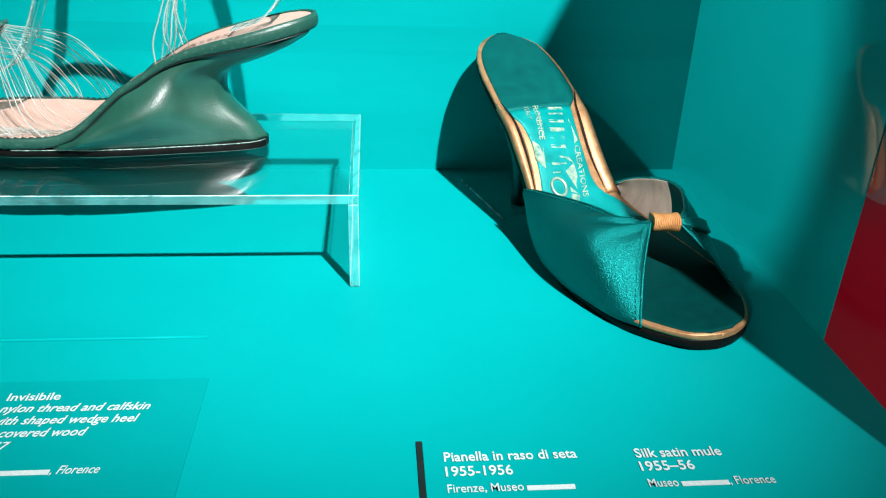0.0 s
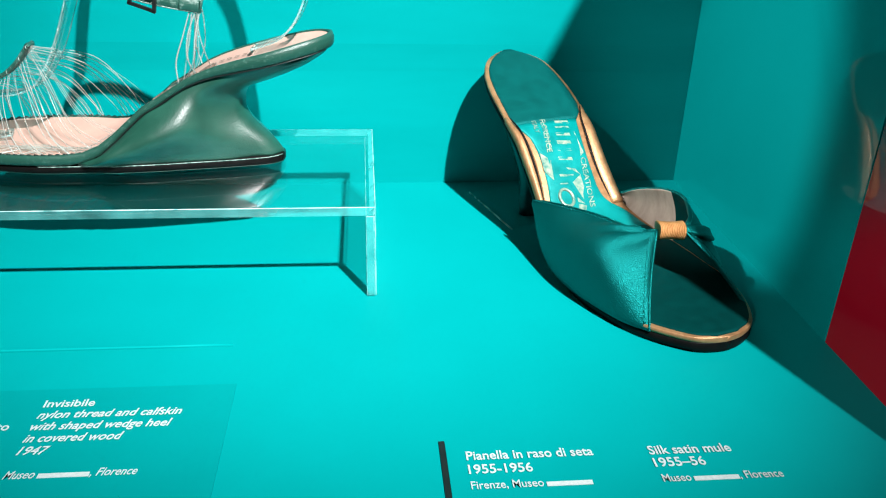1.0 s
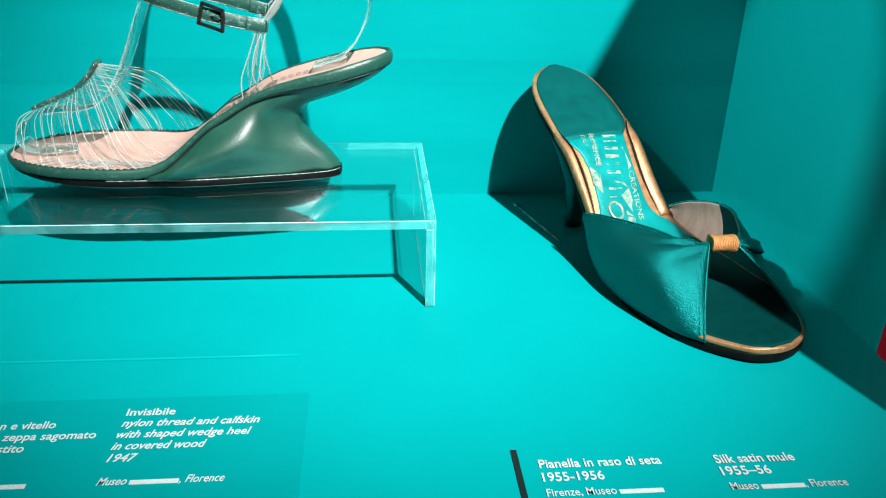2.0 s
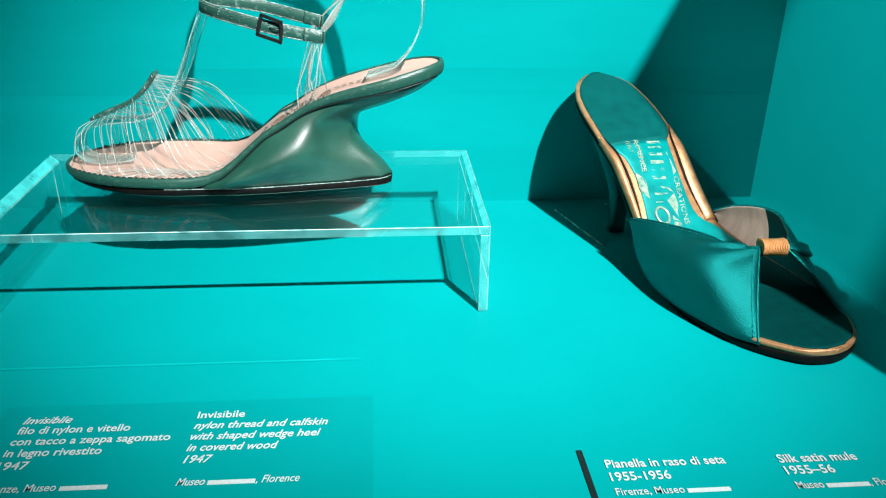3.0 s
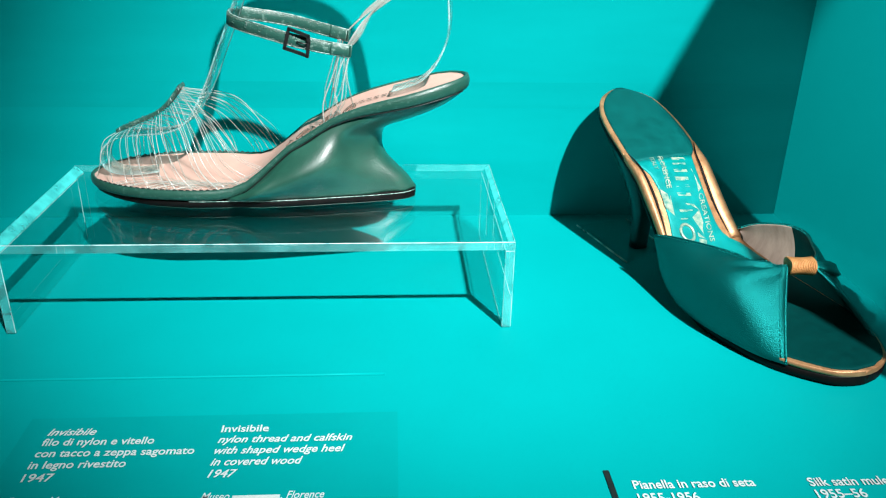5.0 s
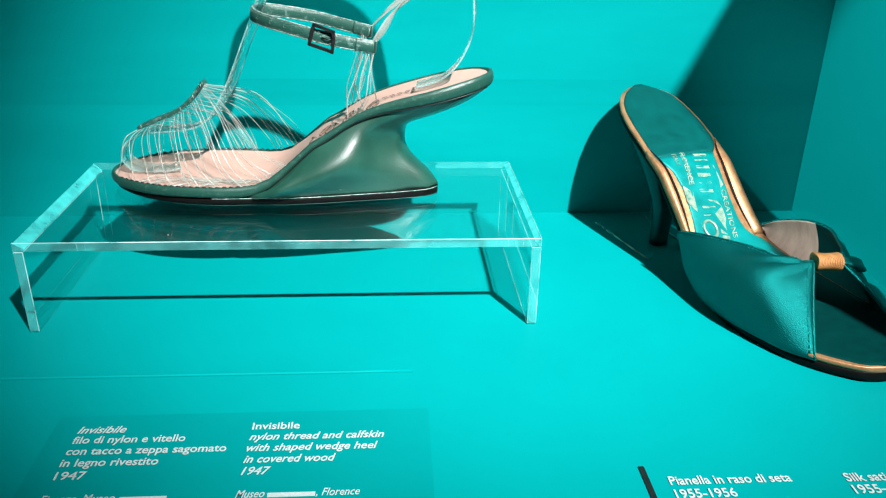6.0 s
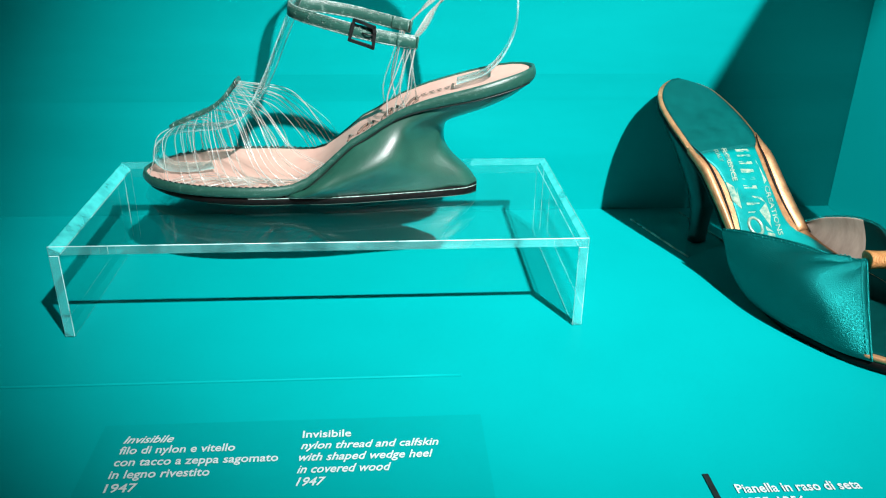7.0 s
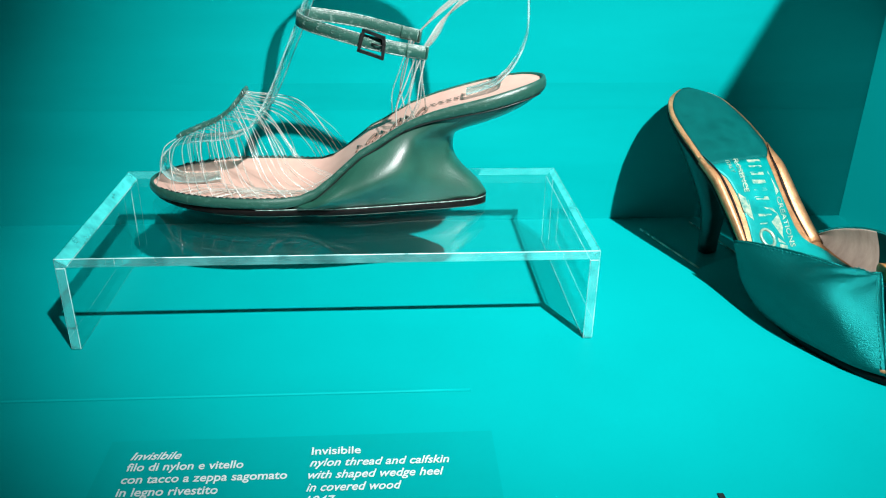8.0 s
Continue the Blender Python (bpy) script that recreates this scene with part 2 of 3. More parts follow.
# a low painted-over ridge where two floor boards meet
bm = bmesh.new()
loft(bm, [[(x, 0.4546, 0.0), (x, 0.4566, 0.0004), (x, 0.4570, 0.0004), (x, 0.4574, 0.0)] for x in [LEFT_X + 0.06 * k for k in range(9)] + [-0.10, -0.07]])
setting("floor_seam", bm, PAINT, "low painted-over joint between two turquoise floor boards", "floor joint", True)
bm = bmesh.new()
box(bm, (LEFT_X - 0.02, WALL_Y, -0.04), (SIDE_X + 0.02, WALL_Y + 0.02, 0.43))
setting("wall_back", bm, PAINT_WALL, "turquoise painted back wall of the niche", "wall")

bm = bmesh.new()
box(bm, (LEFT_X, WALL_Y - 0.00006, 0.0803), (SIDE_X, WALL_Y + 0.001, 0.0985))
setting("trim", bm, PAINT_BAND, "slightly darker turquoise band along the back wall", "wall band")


def side_panel(x0, x1, y0, y1):
    """A side wall whose top slopes up towards the open front."""
    bm = bmesh.new()
    # the unseen slope is made up to shape the shadow on the back wall
    rise = lambda y: 0.311 + 0.4136 * (WALL_Y - y)
    loft(bm, [[(x, y0, -0.04), (x, y1, -0.04), (x, y1, rise(y1)), (x, y0, rise(y0))] for x in (x0, x1)])
    bmesh.ops.bevel(bm, geom=bm.edges[:], offset=0.0006, segments=2, affect="EDGES")
    return bm


setting("wall_right", side_panel(SIDE_X, SIDE_X + 0.018, RED_Y, WALL_Y), PAINT_SIDE, "glossy turquoise side wall of the niche", "wall")
setting("wall_right_front", side_panel(SIDE_X, SIDE_X + 0.018, 0.328, RED_Y), PAINT_RED, "glossy dark red side panel beside the turquoise wall", "wall panel")
setting("wall_left", side_panel(LEFT_X - 0.018, LEFT_X, 0.328, WALL_Y), PAINT_WALL, "turquoise painted side wall of the niche", "wall")


# ---- acrylic riser ----
RX0, RX1, RY0, RY1, RTOP, RTH = -0.2712, -0.001, 0.500, 0.6275, 0.0517, 0.005


def sheet(lo, hi, thin, inner=0):
    """An acrylic sheet: clear broad faces across axis thin, cut edges round them."""
    bm = bmesh.new()
    box(bm, lo, hi)
    bmesh.ops.bevel(bm, geom=bm.edges[:], offset=0.00032, segments=1, affect="EDGES")
    for f in bm.faces:
        f.normal_update()
        n = [abs(c) for c in f.normal]
        # front rims and the top sheet's back take the painted gleam; other rims stay clear
        rim = f.normal.y < -0.99 or (thin == 2 and n[1] > 0.99)
        arris = max(n) < 0.99 and (f.normal.z > -0.1 or f.normal.x * inner > 0.1)
        f.material_index = 2 if arris else (1 if rim else 0)
    return bm


riser = thing("display_riser", "clear acrylic bridge riser standing on the turquoise floor", "display riser", (RX0, RY0, 0))
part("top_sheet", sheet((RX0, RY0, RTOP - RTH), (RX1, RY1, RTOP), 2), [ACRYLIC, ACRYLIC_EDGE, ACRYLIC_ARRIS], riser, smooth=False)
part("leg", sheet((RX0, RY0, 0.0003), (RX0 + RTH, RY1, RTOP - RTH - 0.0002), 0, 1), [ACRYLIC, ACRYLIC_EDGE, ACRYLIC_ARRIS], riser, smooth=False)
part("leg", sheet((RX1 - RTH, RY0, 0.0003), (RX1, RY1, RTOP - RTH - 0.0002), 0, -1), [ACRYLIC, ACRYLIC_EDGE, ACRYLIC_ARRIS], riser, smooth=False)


# the mitred, glued corners: slanted planes whose caught light is put into their colour
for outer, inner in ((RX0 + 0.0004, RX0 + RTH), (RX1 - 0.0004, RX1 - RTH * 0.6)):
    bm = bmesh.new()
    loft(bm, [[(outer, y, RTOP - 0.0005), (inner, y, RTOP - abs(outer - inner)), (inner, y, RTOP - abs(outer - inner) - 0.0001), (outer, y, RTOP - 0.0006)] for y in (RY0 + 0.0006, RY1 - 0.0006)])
    part("glue_joint", bm, ACRYLIC_JOINT, riser, "glued corner joint with its gleam painted in teal", smooth=False)


# ---- captions ----
def line_of_text(words, x, y, width, parent, italic=False, height=0.0048, bold=0.012, z=0.0008):
    cu = bpy.data.curves.new("text_line", "FONT")
    cu.body, cu.size, cu.shear, cu.offset, cu.extrude = words, 1.0, 0.3 if italic else 0.0, bold, 0.012
    cu.resolution_u = 3
    tmp = bpy.data.objects.new("text_line", cu)
    scene.collection.objects.link(tmp)
    bpy.context.view_layer.update()
    me = bpy.data.meshes.new_from_object(tmp.evaluated_get(bpy.context.evaluated_depsgraph_get()))
    bpy.data.objects.remove(tmp)
    co = np.array([v.co[:] for v in me.vertices])
    x0, x1 = co[:, 0].min(), co[:, 0].max()
    k = width / (x1 - x0)
    for v in me.vertices:
        v.co = ((v.co.x - x0) * k + x - parent.location.x, v.co.y * height / 0.7 + y - parent.location.y, v.co.z * 0.004 + z)
    me.materials.append(WHITE)
    ob = new("text_line", me)
    ob.parent = parent
    return ob


def bar(x0, x1, y, h, parent, material=WHITE, z=0.0006):
    bm = bmesh.new()
    box(bm, (x0, y, z), (x1, y + h, z + 0.0002))
    return part("printed_bar", bm, material, parent, smooth=False)


left = thing("caption_card", "turquoise film caption with white Italian and English lines", "caption", (-0.228, 0.32, 0))
bm = bmesh.new()
box(bm, (-0.2278, 0.335, 0.0001), (-0.0640, 0.4235, 0.0005))
part("card", bm, FILM, left, smooth=False)
for words, x, y, w, it in (
    ("Invisibile", -0.2167, 0.4105, 0.0205, True), ("filo di nylon e vitello", -0.2167, 0.4035, 0.0473, False),
    ("con tacco a zeppa sagomato", -0.2167, 0.3960, 0.0660, False), ("in legno rivestito", -0.2165, 0.3885, 0.0394, False), ("1947", -0.2160, 0.3805, 0.0120, False),
    ("Invisibile", -0.1419, 0.4105, 0.0207, False), ("nylon thread and calfskin", -0.1420, 0.4030, 0.0580, True),
    ("with shaped wedge heel", -0.1422, 0.3955, 0.0555, True), ("in covered wood", -0.1422, 0.3880, 0.0380, True), ("1947", -0.1420, 0.3805, 0.0117, True),
):
    line_of_text(words, x, y, w, left, it)
line_of_text("Firenze, Museo", -0.2162, 0.3670, 0.0280, left, False, 0.0044, 0.004)
bar(-0.1868, -0.1686, 0.3670, 0.0024, left)
line_of_text("Museo", -0.1420, 0.3670, 0.0112, left, True, 0.0044, 0.004)
bar(-0.1297, -0.1110, 0.3670, 0.0024, left)
line_of_text(", Florence", -0.1108, 0.3670, 0.0173, left, True, 0.0044, 0.004)

right = thing("caption_card", "turquoise film caption with white lines and one shaded edge gap drawn black", "caption", (0.021, 0.32, 0))
bm = bmesh.new()
box(bm, (0.0242, 0.335, 0.0001), (0.166, 0.379, 0.0004))
part("card", bm, PAINT, right, smooth=False)
# black strip stands for the shadow gap along the card's left edge
bm = bmesh.new()
box(bm, (0.0217, 0.335, 0.0001), (0.0240, 0.3792, 0.0006))
part("card_gap_shade", bm, BLACK, right, "black strip drawing the shaded gap at the card edge", smooth=False)
for words, x, y, w in (("Pianella in raso di seta", 0.0318, 0.3672, 0.0508), ("1955-1956", 0.0318, 0.3594, 0.0250), ("Silk satin mule", 0.1052, 0.3662, 0.0340), ("1955\u201356", 0.1052, 0.3590, 0.0208)):
    line_of_text(words, x, y, w, right, False, 0.0050, 0.014)
line_of_text("Firenze, Museo", 0.0318, 0.3510, 0.0276, right, False, 0.0042, 0.004)
bar(0.0606, 0.0783, 0.3510, 0.0023, right)
line_of_text("Museo", 0.1057, 0.3505, 0.0111, right, False, 0.0042, 0.004)
bar(0.1180, 0.1360, 0.3505, 0.0023, right)
line_of_text(", Florence", 0.1362, 0.3505, 0.0175, right, False, 0.0042, 0.004)


# ---- wedge sandal ----
def table(xs, ys):
    """A smooth curve through a few known values, with no overshoot."""
    X, Y = np.array(xs, float), np.array(ys, float)
    h, dy = np.diff(X), np.diff(Y) / np.diff(X)
    m = np.zeros(len(X))
    m[0], m[-1] = dy[0], dy[-1]
    for i in range(1, len(X) - 1):
        if dy[i - 1] * dy[i] > 0:
            w1, w2 = 2 * h[i] + h[i - 1], h[i] + 2 * h[i - 1]
            m[i] = (w1 + w2) / (w1 / dy[i - 1] + w2 / dy[i])

    def at(x):
        x = min(max(x, X[0]), X[-1])
        i = min(int(np.searchsorted(X, x, "right")) - 1, len(X) - 2)
        t = (x - X[i]) / h[i]
        return float(Y[i] * (1 + 2 * t) * (1 - t) ** 2 + m[i] * h[i] * t * (1 - t) ** 2 + Y[i + 1] * t * t * (3 - 2 * t) + m[i + 1] * h[i] * t * t * (t - 1))

    return at


def arc(points, k):
    """A place at 0..1 along a smooth line through the points."""
    line = smooth_path(points, 10)
    x = max(0.0, min(1.0, k)) * (len(line) - 1)
    i = min(int(x), len(line) - 2)
    return line[i].lerp(line[i + 1], x - i)


S_E, S_N = Vector((0.9938, -0.1113)), Vector((-0.1113, -0.9938))


def sw(u, v, w):
    """Sandal: u from toe to heel, v to the outer side, w above the riser."""
    return Vector((-0.2458 + S_E.x * u + S_N.x * v, 0.5925 + S_E.y * u + S_N.y * v, RTOP + 0.0002 + w))


s_half = table([0, .002, .005, .010, .015, .03, .05, .07, .09, .11, .13, .15, .17, .19, .205, .215, .2215, .2238, .2245],
               [0, .008, .013, .019, .023, .031, .036, .037, .0345, .030, .0255, .023, .0225, .0232, .0205, .0155, .0085, .004, 0])
s_top = table([0, .015, .04, .075, .089, .095, .101, .1104, .1198, .1286, .1351, .1480, .164, .180, .1954, .2101, .2245],
              [.0085, .0092, .0098, .0104, .0108, .0120, .0145, .0215, .0300, .0375, .0408, .0495, .0567, .0617, .0660, .0700, .0730])
s_rand = table([0, .10, .12, .15, .18, .21, .2245], [.0048, .0050, .0038, .0036, .0058, .0070, .0068])
s_base = table([.09, .1035, .119, .135, .15, .17, .185, .191, .1950], [.0325, .0320, .0296, .0258, .0214, .0158, .0106, .0075, .0025])
SU = [0.0006, .002, .005, .010, .015, .022] + [.03 + .008 * k for k in range(23)] + [.2135, .218, .2215, .2236, .2243]

sandal = thing("sandal", "green calfskin wedge sandal with clear nylon threads on acrylic riser", "sandal", (-0.13, 0.58, RTOP))

# insole
bm = bmesh.new()
rings = []
for u in SU:
    h = max(s_half(u) - 0.0012, 0.0003)
    w = s_top(u)
    dish = 0.0012 if u > 0.12 else 0.0006
    rings.append([sw(u, h * k, w - dish * (1 - k * k)) for k in (-1, -.75, -.5, -.25, 0, .25, .5, .75, 1)])
loft(bm, rings, closed=False)
insole = part("insole", bm, NUDE, sandal, "pale pink leather insole with worn print")

# rand round the whole edge
bm = bmesh.new()
outline = [(u, 1) for u in SU] + [(u, -1) for u in reversed(SU)]
rings = []
for u, side in outline:
    h, w, r = s_half(u), s_top(u), s_rand(u)
    sect = [(-.0016, .0000), (-.0008, .0008), (.0004, .0007), (.0012, -.2 * r), (.0014, -.5 * r), (.0010, -.8 * r), (.0002, -r), (-.0016, -r)]
    # outward at the ends points along the foot
    end = (1 if u > 0.2 else -1) * max(0.0, 1 - h / 0.02)
    rings.append([sw(u + o * end, side * max(h + o * (1 - abs(end) * .5), 0.0001), w + dw) for o, dw in sect])
rings.append(rings[0])
loft(bm, rings, cap=False)
bmesh.ops.remove_doubles(bm, verts=bm.verts, dist=1e-5)
part("rand", bm, GREEN_WORN, sandal, "worn green leather edge binding")

# wedge: level slices from the sole up to the footbed, with a waisted, overhanging back
bm = bmesh.new()
b_w = [.0040, .0060, .0090, .0128, .0178, .0228, .0270, .0325, .0370, .0410, .0440, .0490, .0540, .0590, .0635, .0655]
b_u = [.1952, .1950, .1932, .1905, .1855, .1803, .1772, .1754, .1756, .1768, .1800, .1926, .2050, .2150, .2212, .2222]
w_back = table(b_w, b_u)
w_fat = table([.0040, .0130, .0230, .0325, .0410, .0450, .0520, .0590, .0655], [.0085, .0100, .0112, .0118, .0125, .0140, .0165, .0150, .0075])
under = lambda u: s_top(u) - s_rand(u) + .0005
front_u = [.090 + .1335 * k / 300 for k in range(301)]
shoulder = table([0, .15, .3, .5, .7, .85, 1], [0, .22, .58, .95, .72, .32, -.05])
s_fade = table([.090, .100, .114, .134, .150, .164, .176, .23], [0, .55, 1, 1, .72, .28, 0, 0])
rings = []
for i in range(52):
    w = .0048 + (.0650 - .0048) * (i / 51)
    uf = next((u for u in front_u if under(u) >= w), .2230)
    ub = max(w_back(w), uf + .0012)
    end = min(.008, (ub - uf) * .5)
    near = []
    for j in range(27):
        q = j / 26
        u = uf + (ub - uf) * (q + .06 * math.sin(2 * math.pi * q))
        r = max(0.0, min(1.0, (w - .004) / max(under(min(u, .2230)) - .004, .004)))
        top, base = s_half(u) - .0008, s_base(u)
        half = base + (top - base) * r + .0142 * s_fade(u) * shoulder(r)
        k = max(0.0, min(1.0, (u - (ub - .028)) / .024))
        half += (min(half, w_fat(w)) - half) * k * k * (3 - 2 * k)
        if u > ub - end:
            half *= math.sqrt(max(0.0, 1 - ((u - ub + end) / end) ** 2))
        near.append((u, max(half, .0002), w))
    rings.append([sw(*p) for p in near] + [sw(u, -h, w_) for u, h, w_ in reversed(near)])
rows = loft(bm, rings)
inner = [v for row in rows[1:-1] for v in row[2:25] + row[29:52]]
for k in range(26):
    bmesh.ops.smooth_vert(bm, verts=inner, factor=0.5, use_axis_x=True, use_axis_y=True, use_axis_z=False)
wedge = part("wedge_heel", bm, GREEN, sandal, "glossy green leather-covered waisted wedge heel")
# the dark seam between footbed edge and wedge
for side in (1, -1):
    bm = bmesh.new()
    tube(bm, [sw(u, side * (s_half(u) + .0004), s_top(u) - s_rand(u) - .0001) for u in [.100 + .0055 * k for k in range(22)] + [.2195, .2222]], .00035, 5, 1)
    part("seam", bm, BLACK, wedge)

bm = bmesh.new()
tube(bm, [sw(.1665, .0178, .0545), sw(.1675, .0165, .0510), sw(.1690, .0140, .0470)], .00022, 5, 4)
part("seam", bm, BLACK, wedge)

# outsole with its thin pale welt line
bm = bmesh.new()
line_bm = bmesh.new()
SO = [0.0002, .002, .005, .010, .015] + [.022 + .008 * k for k in range(21)] + [.1885, .1925, .1950]
s_low = table([0, .012, .03, .06, .095, .12, .196], [.0035, .0018, .0006, 0, 0, .0004, .0004])
rings, edge_near, edge_low = [], [], []
for u in SO:
    h = (s_half(u) - .0006) if u < .09 else (s_base(u) + .0014 if u > .11 else (s_half(u) - .0006) * (.11 - u) / .02 + (s_base(u) + .0014) * (u - .09) / .02)
    h = max(h, .0004)
    lo = s_low(u)
    hi = lo + .0046
    rings.append([sw(u, h * .97, hi), sw(u, h, hi - .0006), sw(u, h, lo + .0010), sw(u, h * .94, lo), sw(u, -h * .94, lo), sw(u, -h, lo + .0010), sw(u, -h, hi - .0006), sw(u, -h * .97, hi)])
    edge_near.append(sw(u, h + .0002, hi - .0001))
    edge_low.append(sw(u, h * .985 + .0001, lo + .0004))
loft(bm, rings)
sole = part("outsole", bm, OUTSOLE, sandal, "polished black sole edge")
tube(line_bm, edge_near[11:], .00030, 5, 1)
part("welt_line", line_bm, WORN_EDGE, sole)
bm = bmesh.new()
tube(bm, edge_low[8:], .00013, 5, 1)
part("welt_line", bm, GREEN_WORN, sole)

# worn print on the insole
def s_print(u0, u1, v0, v1):
    bm = bmesh.new()
    n = 4
    q = []
    for i in range(n + 1):
        u = u0 + (u1 - u0) * i / n
        q.append([bm.verts.new(sw(u, v + (v1 - v0) * .15 * i / n, s_top(u) - .0004)) for v in (v0, v1)])
    for a, b in zip(q, q[1:]):
        bm.faces.new((a[0], a[1], b[1], b[0]))
    return part("printed_mark", bm, BROWN, insole)


def s_stroke(pts, r=.0008):
    bm = bmesh.new()
    tube(bm, [sw(u, .0105 + (v - .0105) * 1.7, s_top(u) - .0005) for u, v in pts], r, 5, 4)
    return part("printed_mark", bm, BROWN, insole)


for i in range(6):
    a = .122 + .0068 * i
    s_stroke([(a, .013), (a + .0015, .008), (a + .0040, .006), (a + .0052, .010), (a + .0035, .014)] if i % 2 else [(a, .006), (a + .0022, .010), (a + .0012, .014), (a + .0042, .0125)])
for i in range(5):
    s_print(.158 + .0044 * i, .161 + .0044 * i, -.0005, .0012)
    s_print(.160 + .0040 * i, .1625 + .0040 * i, .0035, .0048)
s_print(.1795, .1808, -.006, .007)
s_print(.130, .160, .0155, .0160)

# strip over the toes, and the nylon threads that hang from it
strip_pts = [sw(.0190, .001, .0345), sw(.0300, .001, .0395), sw(.0425, .001, .0450), sw(.0510, .001, .0515), sw(.0575, .001, .0590), sw(.0600, .001, .0625)]
bm = bmesh.new()
ribbon(bm, strip_pts, lambda k: (S_N.x, S_N.y, 0), .0075, .0020, 8, 0, 0)
bmesh.ops.bevel(bm, geom=bm.edges[:], offset=.0003, segments=1, affect="EDGES")
vamp = part("vamp_strip", bm, STRAPPING, sandal, "narrow dark green leather strip over the toes")
rnd = random.Random(4)
for side in (1, -1):
    for i in range(14):
        c = arc(strip_pts, .04 + .92 * i / 13)
        edge = Vector((S_N.x, S_N.y, 0)) * side
        bm = bmesh.new()
        tube(bm, [c + edge * .0026 + Vector((0, 0, .0013)), c + edge * .0040 + Vector((.0004, 0, .0006)), c + edge * .0040 + Vector((.0006, 0, -.0010))], .00030, 5, 3)
        part("whip_stitch", bm, STRAPPING if i % 3 else WORN_EDGE, vamp)


def thread(points, r=.00024):
    bm = bmesh.new()
    tube(bm, points, r, 5, 7)
    return part("nylon_thread", bm, NYLON, sandal)


for i in range(30):
    k = i / 29
    start = arc(strip_pts, .02 + .95 * k)
    ue = max(.008, .010 + .098 * k ** .75 + .007 * math.sin(math.pi * k) + rnd.uniform(-.006, .006))
    h = s_half(ue)
    end = sw(ue, h - .0006, s_top(ue) + .0004)
    out = .001 + .006 * rnd.random()
    m1 = start.lerp(end, .33) + Vector((S_N.x, S_N.y, 0)) * (out + .002) + Vector((.004 * k - .003, 0, .002 + .003 * rnd.random()))
    m2 = start.lerp(end, .72) + Vector((S_N.x, S_N.y, 0)) * (out - .001 + .003 * rnd.random()) + Vector((-.001 - .002 * k, 0, -.0045 * k + .003 * rnd.random()))
    thread([start + Vector((0, 0, -.0008)), m1, m2, end], .00018 + .00007 * rnd.random())
for i in range(32):
    k = i / 31
    start = arc(strip_pts, .03 + .96 * k)
    ue = max(.012, .014 + .099 * k ** .9 + rnd.uniform(-.006, .005))
    h = s_half(ue)
    end = sw(ue, -h + .0006, s_top(ue) + .0004)
    out = .003 + .006 * rnd.random() + .003 * k
    m1 = start.lerp(end, .35) + Vector((-S_N.x, -S_N.y, 0)) * out + Vector((.005 * k + .003 * rnd.random(), 0, .001 + .0010 * k * k + .003 * rnd.random()))
    m2 = start.lerp(end, .75) + Vector((-S_N.x, -S_N.y, 0)) * out * .7 + Vector((.004 * k, 0, .0005 * k * k + .002 * rnd.random()))
    thread([start + Vector((0, 0, -.0008)), m1, m2, end])
# loose loops that lie along the inner edge of the footbed
for i in range(17):
    k = i / 16
    u0, u1 = .022 + .040 * k + rnd.uniform(-.004, .004), .066 + .042 * k + rnd.uniform(-.006, .004)
    bow = (.62 - .30 * k) * rnd.uniform(.55, 1.1)
    line = []
    for q in (0, .3, .65, 1):
        u = u0 + (u1 - u0) * q
        line.append(sw(u, s_half(u) * (.98 - bow * math.sin(math.pi * q * .9) * (1 - .3 * q)), s_top(u) + .0006 + .0012 * math.sin(math.pi * q)))
    thread(line, .00022)
# stitches where the threads enter the edge
for side in (1, -1):
    for i in range(26):
        u = .012 + .094 * i / 25
        bm = bmesh.new()
        tube(bm, [sw(u, side * (s_half(u) - .0012), s_top(u) + .0002), sw(u + .0014, side * (s_half(u + .0014) - .0002), s_top(u) + .0012), sw(u + .0026, side * (s_half(u + .0026) - .0010), s_top(u) + .0005)], .00042, 4, 2)
        part("stitch", bm, BLACK, insole)

